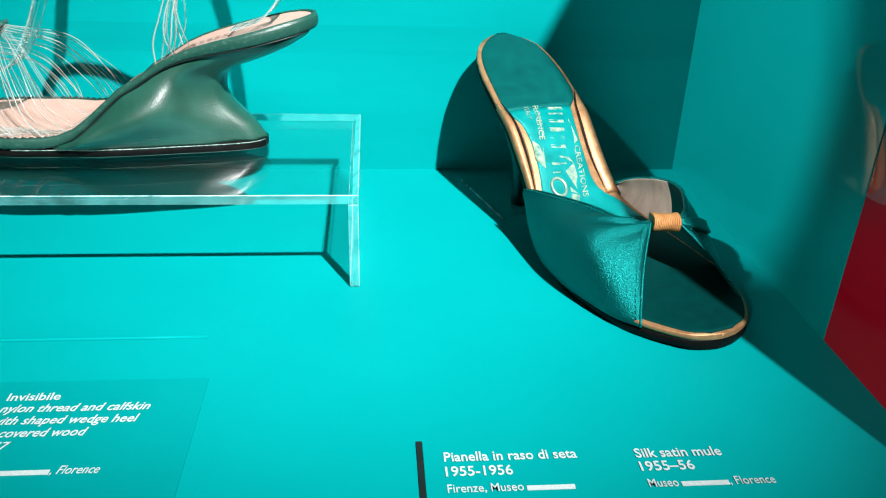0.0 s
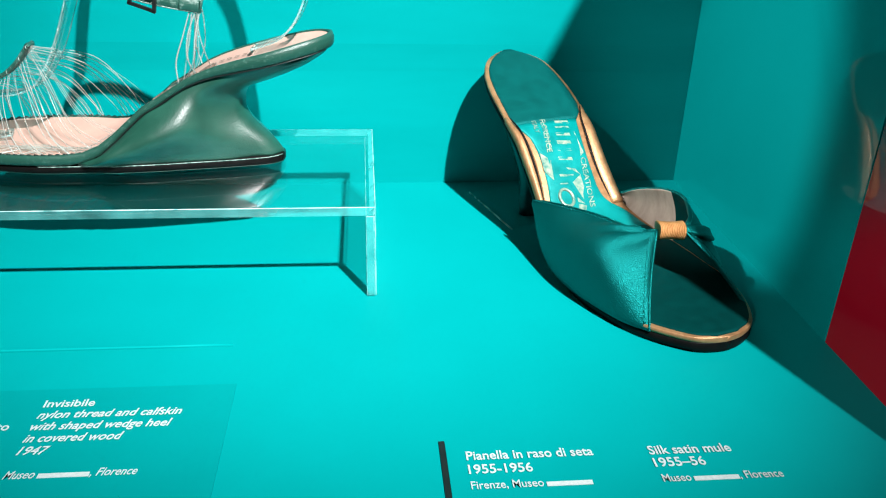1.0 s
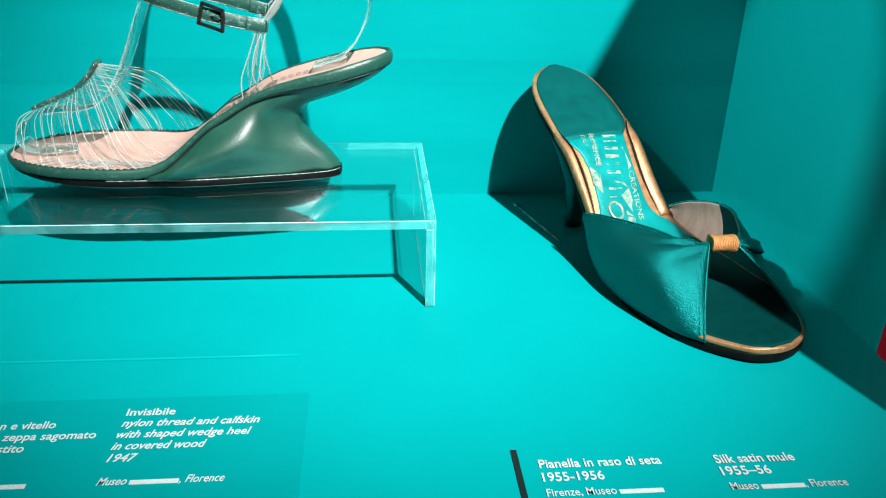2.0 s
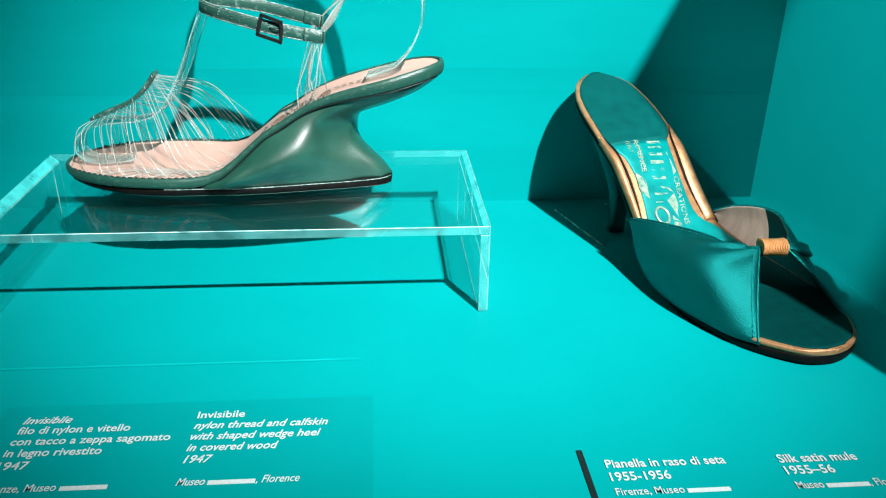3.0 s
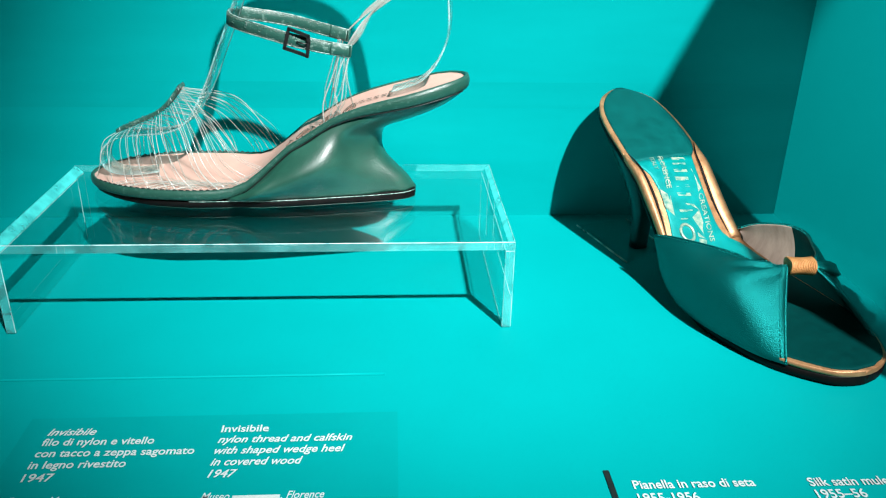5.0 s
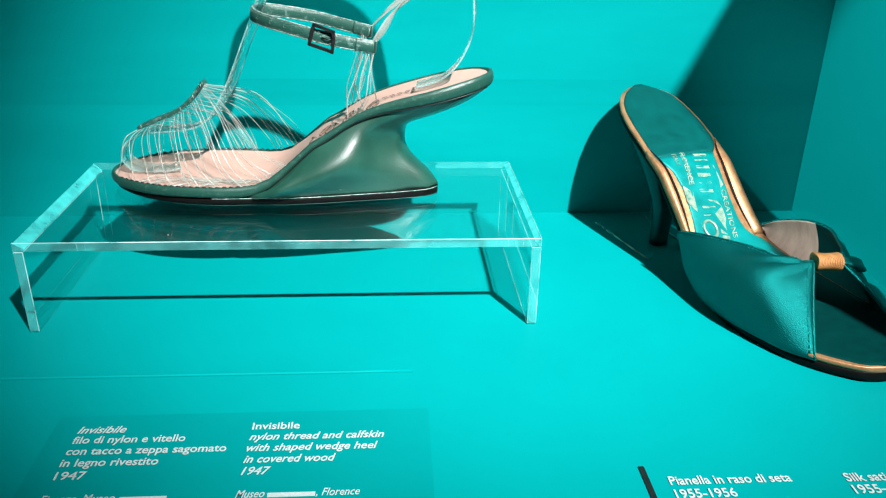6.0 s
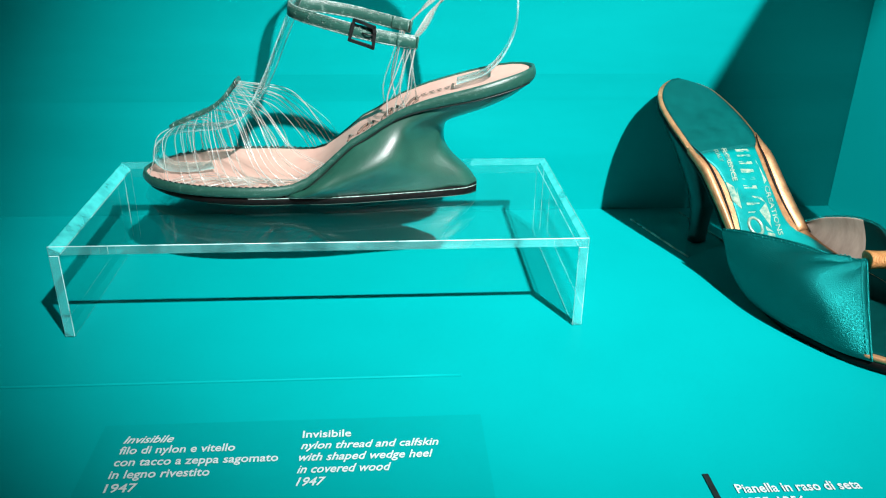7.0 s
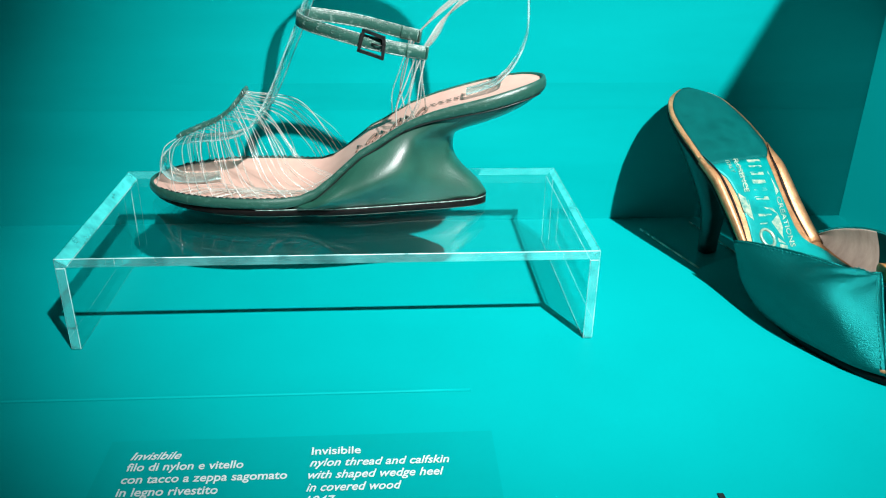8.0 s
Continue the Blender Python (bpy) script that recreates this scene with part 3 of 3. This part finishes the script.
# ankle strap, a loop of two branches, with its buckle
near_pts = [sw(.0925, .004, .1030), sw(.0945, .0120, .1022), sw(.1030, .0180, .1002), sw(.1131, .0215, .0982), sw(.1240, .0238, .0958), sw(.1345, .0245, .0934), sw(.1480, .0240, .0908), sw(.1622, .0220, .0884)]
far_pts = [sw(.0925, .004, .1030), sw(.0955, -.0040, .1030), sw(.1060, -.0095, .1012), sw(.1226, -.0115, .0985), sw(.1400, -.0100, .0948), sw(.1565, -.0075, .0915)]
for pts in (near_pts, far_pts):
    bm = bmesh.new()
    ribbon(bm, pts, lambda k: (0.15, 0, 1), .0062, .0018, 8, 0, 0)
    bmesh.ops.bevel(bm, geom=bm.edges[:], offset=.0003, segments=1, affect="EDGES")
    strap = part("ankle_strap", bm, STRAPPING, sandal, "worn green leather ankle strap")
    if pts is near_pts:
        for k in (.22, .33, .44):
            c = arc(pts, k)
            bm = bmesh.new()
            ring = [c + Vector((S_N.x, S_N.y, 0)) * .0009 + Vector((S_E.x, S_E.y, 0)) * (.0008 * math.cos(a)) + Vector((0, 0, .0008 * math.sin(a))) for a in [2 * math.pi * q / 12 for q in range(13)]]
            tube(bm, ring, .00028, 5, 1)
            part("eyelet", bm, STRAPPING, strap, "pale worn strap hole")
    # scuffed pale edges
    for e in (.0031, -.0031):
        bm = bmesh.new()
        tube(bm, [arc(pts, q / 24) + Vector((S_N.x, S_N.y, 0)) * .0006 + Vector((.15 * e, 0, e)) for q in range(25)], .00042, 5, 1)
        part("worn_edge", bm, WORN_EDGE, strap, "scuffed pale strap edge")
    # pale edge stitching
    for q in range(34):
        c, d = arc(pts, .04 + .76 * q / 34), arc(pts, .05 + .76 * q / 34)
        for e in (.0025, -.0025):
            face = Vector((S_N.x, S_N.y, 0)) * .0011
            bm = bmesh.new()
            tube(bm, [c + face + Vector((0, 0, e)), d.lerp(c, .25) + face + Vector((0, 0, e + .0004 * (-1) ** q))], .00017, 4, 1)
            part("stitch", bm, NYLON, strap)
    # fold at the rear end that holds the threads
    c, d = pts[-1], (pts[-1] - pts[-2]).normalized()
    bm = bmesh.new()
    ribbon(bm, [c - d * .011, c - d * .004, c + d * .0004], lambda k: (0.15, 0, 1), .0062, .0028, 5, 0, 0)
    bmesh.ops.bevel(bm, geom=bm.edges[:], offset=.0004, segments=1, affect="EDGES")
    part("strap_fold", bm, STRAPPING, strap)
bm = bmesh.new()
bc, bd = sw(.1345, .0262, .0934), (near_pts[6] - near_pts[4]).normalized()
bu = Vector((0.12, 0, 1)).normalized()
bu = (bu - bu.dot(bd) * bd).normalized()
bn = bd.cross(bu)
corner = [(-.0062, -.0048), (-.0054, .0056), (-.0020, .0052), (.0052, .0042), (.0060, .0010), (.0064, -.0062), (.0040, -.0058)]
loop = [bc + bd * a + bu * b for a, b in corner]
for a, b in zip(loop, loop[1:] + loop[:1]):
    dd = (b - a).normalized()
    ss = dd.cross(bn)
    rings = [[p + ss * .0008 + bn * .0009, p - ss * .0008 + bn * .0009, p - ss * .0008 - bn * .0009, p + ss * .0008 - bn * .0009] for p in (a - dd * .0006, b + dd * .0006)]
    loft(bm, rings)
buckle = part("buckle", bm, BLACK, sandal, "black rectangular strap buckle", smooth=False)
bm = bmesh.new()
tube(bm, [bc + bd * .0060 - bn * .0006, bc + bd * .0030 + bn * .0008, bc - bd * .0004 - bn * .0004], .0004, 6, 4)
part("prong", bm, BLACK, buckle)

# nylon strands from the strap to the footbed, and round the back of the heel
for pts, side, ends in ((near_pts, 1, (.146, .149, .153, .1555, .161, .150)), (far_pts, -1, (.139, .1405, .143, .146))):
    c = pts[-1] + Vector((-.004, 0, -.002))
    for i, u in enumerate(ends):
        end = sw(u, side * (s_half(u) - .0015) * (.55 + .45 * (i % 2) if i > 2 else 1), s_top(u) + .0002)
        sway = Vector((.0035 * ((i % 3) - 1), side * -.001 * i, 0))
        thread([c + Vector((.001 * i - .002, 0, 0)), c.lerp(end, .35) + sway * .8, c.lerp(end, .7) + sway, end], .00046)
for i in range(6):
    o = .0007 * (i - 2.5)
    thread([near_pts[-1] + Vector((-.004, 0, -.001)), sw(.1650 + o, .0200 - o, .0960), sw(.1720 + o, .0165, .1070 + o), sw(.1860, .0120, .1180 + o), sw(.2020 + o, .0020, .1220 + o), sw(.1860, -.0120, .1180 - o),
            sw(.1700 + o, -.0110, .1070), sw(.1610, -.0090 + o, .0990), far_pts[-1] + Vector((-.003, 0, 0))], .00055)

# clear band, bent to the outline of a foot, that keeps the sandal in shape
band_turn = table([0, .30, .38, .75, .86, 1], [0, 0, .9, .9, .1, 0])
band_width = table([0, .28, .38, .80, .90, 1], [.0140, .0140, .0085, .0080, .0130, .0140])
form = thing("foot_form", "clear bent plastic band shaped like a foot inside the sandal", "shoe form", sw(.1, 0, s_top(.1)))
bm = bmesh.new()
ribbon(bm, [sw(.0410, .002, .0118), sw(.0330, .005, .0112), sw(.0230, .006, .0112), sw(.0150, .005, .0125), sw(.0105, .004, .0170), sw(.0108, .002, .0235), sw(.0150, .001, .0285), sw(.0230, 0, .0318),
            sw(.0350, 0, .0335), sw(.0480, 0, .0350), sw(.0590, 0, .0390), sw(.0680, 0, .0490), sw(.0770, .001, .0640), sw(.0860, .003, .0830), sw(.0945, .005, .1010), sw(.1010, .005, .1160),
            sw(.1045, .004, .1230), sw(.1100, .004, .1470), sw(.1160, .004, .1700), sw(.1240, .004, .1840), sw(.1380, .004, .1935), sw(.1600, .004, .1980), sw(.1800, .004, .1972), sw(.1945, .004, .1905), sw(.2040, .004, .1770), sw(.2090, .004, .1560), sw(.2125, .004, .1290), sw(.2140, .004, .1040), sw(.2125, .004, .0920), sw(.2070, .004, .0800),
            sw(.1990, .004, .0712), sw(.1900, .004, .0672), sw(.1825, .004, .0648)],
       lambda k: Vector((S_N.x, S_N.y, 0)).lerp(Vector((-.55, -.83, 0)), band_turn(k)), band_width, .0010, 6)
part("band", bm, [BAND, BAND_EDGE], form)


# ---- satin mule ----
M_D, M_L = Vector((0.33, -0.944)), Vector((-0.944, -0.33))


def mw(s, v, z):
    """Mule: s from heel to toe, v to its outer side, z above the floor."""
    return Vector((0.090 + M_D.x * s + M_L.x * v, 0.662 + M_D.y * s + M_L.y * v, z))


m_top = table([-.02, 0, .01, .03, .05, .07, .08, .09, .10, .11, .12, .13, .14, .16, .18, .21, .26],
              [.106, .100, .096, .0875, .079, .069, .0635, .055, .0455, .036, .027, .020, .015, .010, .0085, .0085, .010])
m_left = table([.0072, .0085, .0105, .0145, .0242, .0316, .05, .078, .10, .113, .125, .1386, .164, .191, .206, .216, .2265, .2325, .2360, .2372],
               [.0060, .0105, .0150, .0215, .0285, .0315, .0345, .0352, .0352, .0358, .0375, .0400, .0415, .0385, .0345, .0295, .0220, .0160, .0080, .0020])
m_right = table([.0072, .0085, .0105, .0148, .022, .035, .048, .06, .075, .0866, .115, .125, .14, .16, .18, .2, .213, .222, .2317, .2352, .2365, .2372],
                [.0042, -.0010, -.0052, -.0118, -.0174, -.0201, -.0207, -.0203, -.0185, -.0175, -.0180, -.0240, -.0340, -.0410, -.0420, -.0375, -.0318, -.0262, -.0170, -.0098, -.0055, .0002])
MS = [.00725, .0073, .0075, .0078, .0081, .0085, .0090, .0096, .0103, .0112, .0125, .014, .016, .018, .0205, .023] + [.029 + .0075 * k for k in range(24)] + [.2065, .2105, .2140, .2170, .2200, .2228, .2254, .2278, .2300, .2318, .2334, .2347, .2357, .2364, .2369, .2371]

mule = thing("mule", "teal silk satin mule with gold trim standing on turquoise floor", "mule", (0.13, 0.55, 0))
m_low = lambda s: max(0.0004, m_top(s) - .0062 - .0023 * min(1, max(0, (s - .06) / .06))) if s < .205 else .0004 + (s - .205) * .03


def m_rings(grow, top_off, low):
    out = []
    for s in MS:
        a, b = m_left(s), m_right(s)
        c, g = (a + b) / 2, (1 + grow / max((a - b) / 2, .004))
        a, b = c + (a - c) * g, c + (b - c) * g
        t, l = m_top(s) + top_off, low(s)
        l = min(l, t - .0003)
        out.append([mw(s, a, t - .0004), mw(s, a + .0004, (t + l) / 2), mw(s, a, l + .0003), mw(s, a * .96 + c * .04, l), mw(s, b * .96 + c * .04, l), mw(s, b, l + .0003), mw(s, b - .0004, (t + l) / 2), mw(s, b, t - .0004), mw(s, b * .97 + c * .03, t), mw(s, c, t), mw(s, a * .97 + c * .03, t)])
    return out


bm = bmesh.new()
loft(bm, m_rings(.0003, -.0029, m_low))
part("outsole", bm, OUTSOLE, mule, "black leather sole edge")
bm = bmesh.new()
loft(bm, m_rings(.0002, .0000, lambda s: m_top(s) - .0030))
footbed = part("gold_edge", bm, GOLD, mule, "gold kid leather edge of the footbed")
# raised gold sides at the waist
for side, prof in (("left", [(.066, .0345, .0355), (.078, .0300, .0356), (.090, .0285, .0356), (.103, .0295, .0356), (.116, .0325, .0362)]), ("right", [(.062, -.0195, -.0206), (.074, -.0135, -.0190), (.088, -.0105, -.0182), (.102, -.0095, -.0180), (.118, -.0115, -.0190)])):
    bm = bmesh.new()
    rings = []
    inner = smooth_path([(s, a, b) for s, a, b in prof], 6)
    for i, p in enumerate(inner):
        s, a, b = p
        t, h = m_top(s), min(1.0, i / 8)
        rings.append([mw(s, a, t + .0002), mw(s, a * .75 + b * .25, t + .0002 + .0018 * h), mw(s, a * .3 + b * .7, t + .0002 + .0025 * h), mw(s, b, t + .0018 * h), mw(s, b, t - .0045), mw(s, b * .9 + a * .1, t - .0045), mw(s, a, t - .0010)])
    loft(bm, rings)
    gold = part("gold_side", bm, GOLD, mule, "gold leather side of the shank")
    bm = bmesh.new()
    f = .36 if side == "left" else .06
    tube(bm, [mw(s, a * (1 - f) + b * f, m_top(s) + .0006 + .0050 * f) for s, a, b in inner[1:-1]], lambda k: .0002 + .0006 * math.sin(math.pi * k), 6, 1)
    part("slit", bm, OUTSOLE, gold, "dark gap between folds of gold leather")
# insole pad
pad_l = table([.0085, .011, .016, .0245, .032, .05, .066, .072, .079, .0835, .0925, .103, .113, .125, .14, .164, .191, .206, .213, .2225, .229, .232, .2343],
              [.0080, .0130, .0195, .0262, .0292, .0322, .0330, .0325, .0285, .0262, .0252, .0262, .0290, .0335, .0370, .0385, .0355, .0315, .0276, .0212, .0160, .0122, .0060])
pad_r = table([.0085, .011, .015, .022, .035, .048, .06, .068, .074, .087, .098, .109, .115, .1227, .131, .14, .16, .18, .2, .213, .222, .229, .232, .2343],
              [.0012, -.0040, -.0098, -.0155, -.0182, -.0188, -.0186, -.0160, -.0105, -.0074, -.0064, -.0060, -.0080, -.0190, -.0260, -.0325, -.0385, -.0395, -.0350, -.0294, -.0234, -.0168, -.0122, -.0040])


def m_pad(s0, s1, n, material, name, label, lift=0.0):
    bm = bmesh.new()
    rings = []
    for i in range(n + 1):
        q = i / n
        s = s0 + (s1 - s0) * (q + (.10 * math.sin(math.pi * 2 * q) / -2 if name == "insole" else 0))
        a, b, t = pad_l(s) + .0012 * min(1, max(0, (s - .14) / .02)), pad_r(s) - .0012 * min(1, max(0, (s - .14) / .02)), m_top(s) + .0003 + lift
        rings.append([mw(s, a, t - .0012)] + [mw(s, a + (b - a) * f, t + .0010 * min(1, 8 * f * (1 - f) + .3)) for f in (.01, .04, .15, .35, .5, .65, .85, .96, .99)] + [mw(s, b, t - .0012)])
    loft(bm, rings)
    return part(name, bm, material, mule, label)


# one satin insole in two tones: sheen painted at the waist, none at the heel
m_pad(.0086, .0730, 26, HEEL_PAD_SHADED, "heel_pad", "satin heel pad painted darker teal, away from the sheen")
pad = m_pad(.0731, .1330, 20, SATIN_SHEEN, "insole_sheen", "satin sock with gold stamping, its sheen painted bright turquoise")
m_pad(.1331, .2350, 60, SUEDE_AND_SHADE, "toe_insole", "dark teal insole at the open toe")


def m_words(words, s0, length, v0, v1, height):
    """Gold words stamped along the insole."""
    cu = bpy.data.curves.new("stamped_word", "FONT")
    cu.body, cu.size, cu.offset, cu.resolution_u = words, 1.0, 0.015, 2
    tmp = bpy.data.objects.new("stamped_word", cu)
    scene.collection.objects.link(tmp)
    bpy.context.view_layer.update()
    me = bpy.data.meshes.new_from_object(tmp.evaluated_get(bpy.context.evaluated_depsgraph_get()))
    bpy.data.objects.remove(tmp)
    xs = [v.co.x for v in me.vertices]
    x0, k = min(xs), length / (max(xs) - min(xs))
    for v in me.vertices:
        q = (v.co.x - x0) * k / length
        s = s0 + q * length
        v.co = mw(s, v0 + (v1 - v0) * q - v.co.y * height / .7, m_top(s) + .0016)
    me.materials.append(GOLD_PRINT)
    ob = new("stamped_word", me)
    ob.parent = pad
    ob.location = (0, 0, 0)
    return ob


m_words("FLORENCE", .0720, .0190, .0150, .0195, .0036)
m_words("ITALY", .0722, .0085, .0210, .0220, .0030)
m_words("CREATIONS", .0955, .0235, -.0010, .0045, .0036)


def m_stroke(pts, r=.0005):
    bm = bmesh.new()
    tube(bm, [mw(s, v, m_top(s) + .0014) for s, v in pts], r, 6, 5)
    return part("stamped_mark", bm, GOLD_PRINT, pad)


# plain slanted bars, a ring and foil patches in place of the stamped trade name
def m_patch(corners, lift=.0013):
    """A flat foil shape on the sock, given by (s, v) corners."""
    bm = bmesh.new()
    top = [bm.verts.new(mw(s, v, m_top(s) + lift)) for s, v in corners]
    low = [bm.verts.new(mw(s, v, m_top(s) + lift - .0006)) for s, v in corners]
    bm.faces.new(top), bm.faces.new(low)
    for i in range(len(top)):
        bm.faces.new((top[i], top[i - 1], low[i - 1], low[i]))
    return part("stamped_mark", bm, GOLD_PRINT, pad, smooth=False)


for i in range(9):
    a = .0735 + .0040 * i
    c = .0012 + .0140 * i / 9
    w, lean = (.0019, .0011, .0015)[i % 3], .0010
    m_patch([(a, c + .0046), (a + w, c + .0046), (a + w + lean, c - .0046), (a + lean, c - .0046)])
m_stroke([(.1128 + .0040 * math.cos(q), .0176 + .0043 * math.sin(q)) for q in [2 * math.pi * k / 12 for k in range(13)]], .0010)
for corners in ([(.0905, .0245), (.0945, .0190), (.1040, .0215), (.0990, .0258)], [(.0820, -.0040), (.0900, -.0005), (.0960, .0012), (.0930, -.0048)],
                [(.0985, .0060), (.1060, .0098), (.1150, .0065), (.1090, .0035), (.1030, .0028)], [(.1130, .0105), (.1175, .0060), (.1215, .0092), (.1190, .0125), (.1160, .0110)]):
    m_patch(corners)
m_stroke([(.0715, .0135), (.0800, .0143), (.0905, .0172)], .0003)

# heel
bm = bmesh.new()
rings = []
for k in range(15):
    q = k / 14
    z_mid = m_top(.032) - .0060
    cs = .034 + (.0555 - .034) * min(1, q * 1.6) ** .8
    cv = .0070 + .0012 * q
    rs = .0195 * (1 - q) ** 2.1 + .0062
    rv = .0185 * (1 - q) ** 2.2 + .0058
    ring = []
    for j in range(20):
        a = 2 * math.pi * j / 20
        s, v = cs + rs * math.cos(a), cv + rv * math.sin(a)
        z = (m_top(s) - .0060) * (1 - q) + .0003 * q if q < .999 else .0003
        z = (m_top(s) - .0060 - z_mid) * (1 - q) ** 2 + z_mid * (1 - q) + .0003 * q
        if math.cos(a) > 0.6:
            s = cs + rs * 0.6 + (rs * math.cos(a) - rs * .6) * .3
        ring.append(mw(s, v, max(.0003, z)))
    rings.append(ring)
loft(bm, rings)
heel = part("heel", bm, HEEL_DARK, mule, "slim dark green satin heel")


# upper: two quarters drawn together at a gold-bound knot
def m_upper(P0, P1, bulge, knot, sgn, name, label):
    bm = bmesh.new()
    na, nb = 40, 24
    rows = []
    for i in range(na + 1):
        a = i / na
        lo, hi = arc(P0, a), arc(P1, a)
        row = []
        for j in range(nb + 1):
            b = j / nb
            p = lo.lerp(hi, b)
            push = bulge(a) * math.sin(math.pi * b ** .85)
            p = p + Vector((sgn * push * (1 - .45 * a), 0, push * (.75 + .25 * a)))
            r = (p - Vector(knot)).length
            ang = math.atan2(knot[1] - p.y, math.hypot(p.x - knot[0], p.z - knot[2]))
            near = min(1, r / .010)
            fold = near * .0011 * math.exp(-((r - .010) / .016) ** 2) * math.sin(9 * ang + 1.1 * math.sin(2.3 * ang) + .6)
            fold += near * .0006 * math.exp(-((r - .012) / .016) ** 2) * math.sin(19 * ang + 2.2 * math.sin(5 * ang) + 1.7)
            fold -= near * .0030 * math.exp(-((ang - .86) / .11) ** 2 - ((r - .010) / .017) ** 2)
            fold += .0013 * math.exp(-((ang - .25) / .35) ** 2 - ((r - .034) / .018) ** 2)
            p = p + Vector((sgn * fold * .6, 0, fold))
            row.append(p)
        rows.append(row)
    vs = [[bm.verts.new(p) for p in [mw(q.y, q.x, q.z) for q in r]] for r in rows]
    for i, (r0, r1) in enumerate(zip(vs, vs[1:])):
        for j in range(nb):
            # past .44 the inner faces turn dark teal: shade on the lining, painted
            bm.faces.new((r0[j], r0[j + 1], r1[j + 1], r1[j])).material_index = 0 if i < .44 * na else 2
    world = [[v.co.copy() for v in r] for r in vs]
    ob = part(name, bm, [SATIN, LINING, SATIN, SUEDE_AND_SHADE], mule, label, outward=(sgn * M_L.x, sgn * M_L.y, 0.5))
    mod = ob.modifiers.new("thickness", "SOLIDIFY")
    mod.thickness, mod.offset, mod.material_offset, mod.material_offset_rim = .0012, -1.0, 1, 0
    return ob, world


# points are (v, s, z)
K1, K2 = (.0047, .1786, .0405), (-.0085, .1835, .0405)
left_low = [(.0372, .1095, .0290), (.0392, .1200, .0150), (.0425, .1400, .0062), (.0435, .1640, .0046), (.0402, .1910, .0050), (.0368, .2040, .0052), (.0314, .2150, .0058)]
left_top = [(.0378, .1085, .0345), (.0350, .1180, .0372), (.0295, .1330, .0392), (.0225, .1490, .0402), (.0145, .1650, .0406), K1]
q_left, grid_l = m_upper(left_low, left_top, lambda a: .0118 * math.sin(math.pi * .94 * a ** 2.1) + .0012, K1, 1, "upper", "teal satin side gathered towards the knot")
right_low = [(-.0190, .1150, .0280), (-.0270, .1260, .0150), (-.0360, .1400, .0070), (-.0428, .1620, .0055), (-.0428, .1840, .0055), (-.0306, .2155, .0062)]
right_top = [(-.0190, .1145, .0335), (-.0265, .1230, .0385), (-.0345, .1370, .0420), (-.0335, .1540, .0432), (-.0210, .1720, .0420), K2]
q_right, grid_r = m_upper(right_low, right_top, lambda a: .0032 * math.sin(math.pi * min(1, .12 + .80 * a)) + .0006, K2, -1, "upper", "teal satin side with a pale lining, its shaded front painted dark teal")
for ob, grid in ((q_left, grid_l), (q_right, grid_r)):
    for line, r in ((grid[-1], .0007), ([row[-1] for row in grid], .0005)):
        bm = bmesh.new()
        tube(bm, line[::2] if len(line) > 30 else line, r, 6, 1)
        part("piping", bm, SATIN, ob)
    # stitches along the front edge and the top line
    front, top_line = grid[-2], [row[-2] for row in grid[2:-1]]
    for a, c in list(zip(front[1:-1], front[2:])) + list(zip(top_line, top_line[1:])):
        bm = bmesh.new()
        b = a.lerp(c, .55)
        up = Vector((M_L.x, M_L.y, 0)) * (.0006 if ob is q_left else -.0006) + Vector((0, 0, .0005))
        tube(bm, [a + up, b + up], .00022, 4, 1)
        part("stitch", bm, SATIN_SHEEN, ob)

# the gathered cloth that stands out behind the knot
bm = bmesh.new()
rings = []
for i in range(9):
    q = i / 8
    c = Vector((-.0095 - .0215 * q, .1825 - .0050 * q, .0400 - .0085 * q))
    r = .0022 + .0040 * q - .0022 * q ** 4
    rings.append([mw(c.y + r * 1.5 * math.cos(a), c.x + .25 * r * math.sin(3 * a), c.z + r * .8 * math.sin(a) * (1 + .18 * math.sin(5 * a))) for a in [2 * math.pi * j / 18 for j in range(18)]])
loft(bm, rings)
part("gather", bm, SATIN, mule)

# gold binding of the knot
bm = bmesh.new()
rings = []
k1, k2 = mw(K1[1], K1[0] - .0004, K1[2] - .0003), mw(K2[1], K2[0] + .0005, K2[2] - .0003)
ax = (k2 - k1).normalized()
ks = ax.cross(Vector((0, 0, 1))).normalized()
ku = ks.cross(ax)
for i in range(121):
    q = i / 120
    r = .0051 + .00020 * math.cos(2 * math.pi * 15 * q) + .0006 * (2 * q - 1) ** 2
    if i in (0, 120):
        r = .0038
    rings.append([k1.lerp(k2, q) + ks * (r * 1.05 * math.cos(a)) + ku * (r * .85 * math.sin(a)) + ax * .0003 * math.sin(2 * a) for a in [2 * math.pi * j / 20 for j in range(20)]])
loft(bm, rings)
part("knot", bm, CORD, mule, "knot bound with gold cord")

# ---- clear plate under the arch of the mule ----
plate = thing("shoe_support", "thin clear acrylic plate lying under the satin mule", "shoe support", (0.094, 0.62, 0))
corners = [(0.0662, 0.6425), (0.1050, 0.6540), (0.1190, 0.6000), (0.0857, 0.5805)]
bm = bmesh.new()
rings = [[(x, y, z) for x, y in corners] for z in (0.0002, 0.0012)]
loft(bm, rings)
part("sheet", bm, ACRYLIC, plate, smooth=False)
# pale tubes draw the gleam along the plate's two long edges
for p, q in ((corners[0], corners[3]), (corners[1], corners[2])):
    bm = bmesh.new()
    tube(bm, [(*p, 0.0008), (*q, 0.0008)], 0.00065, 6, 1)
    part("polished_edge", bm, ACRYLIC_ARRIS, plate, "polished edge with its glint painted pale")
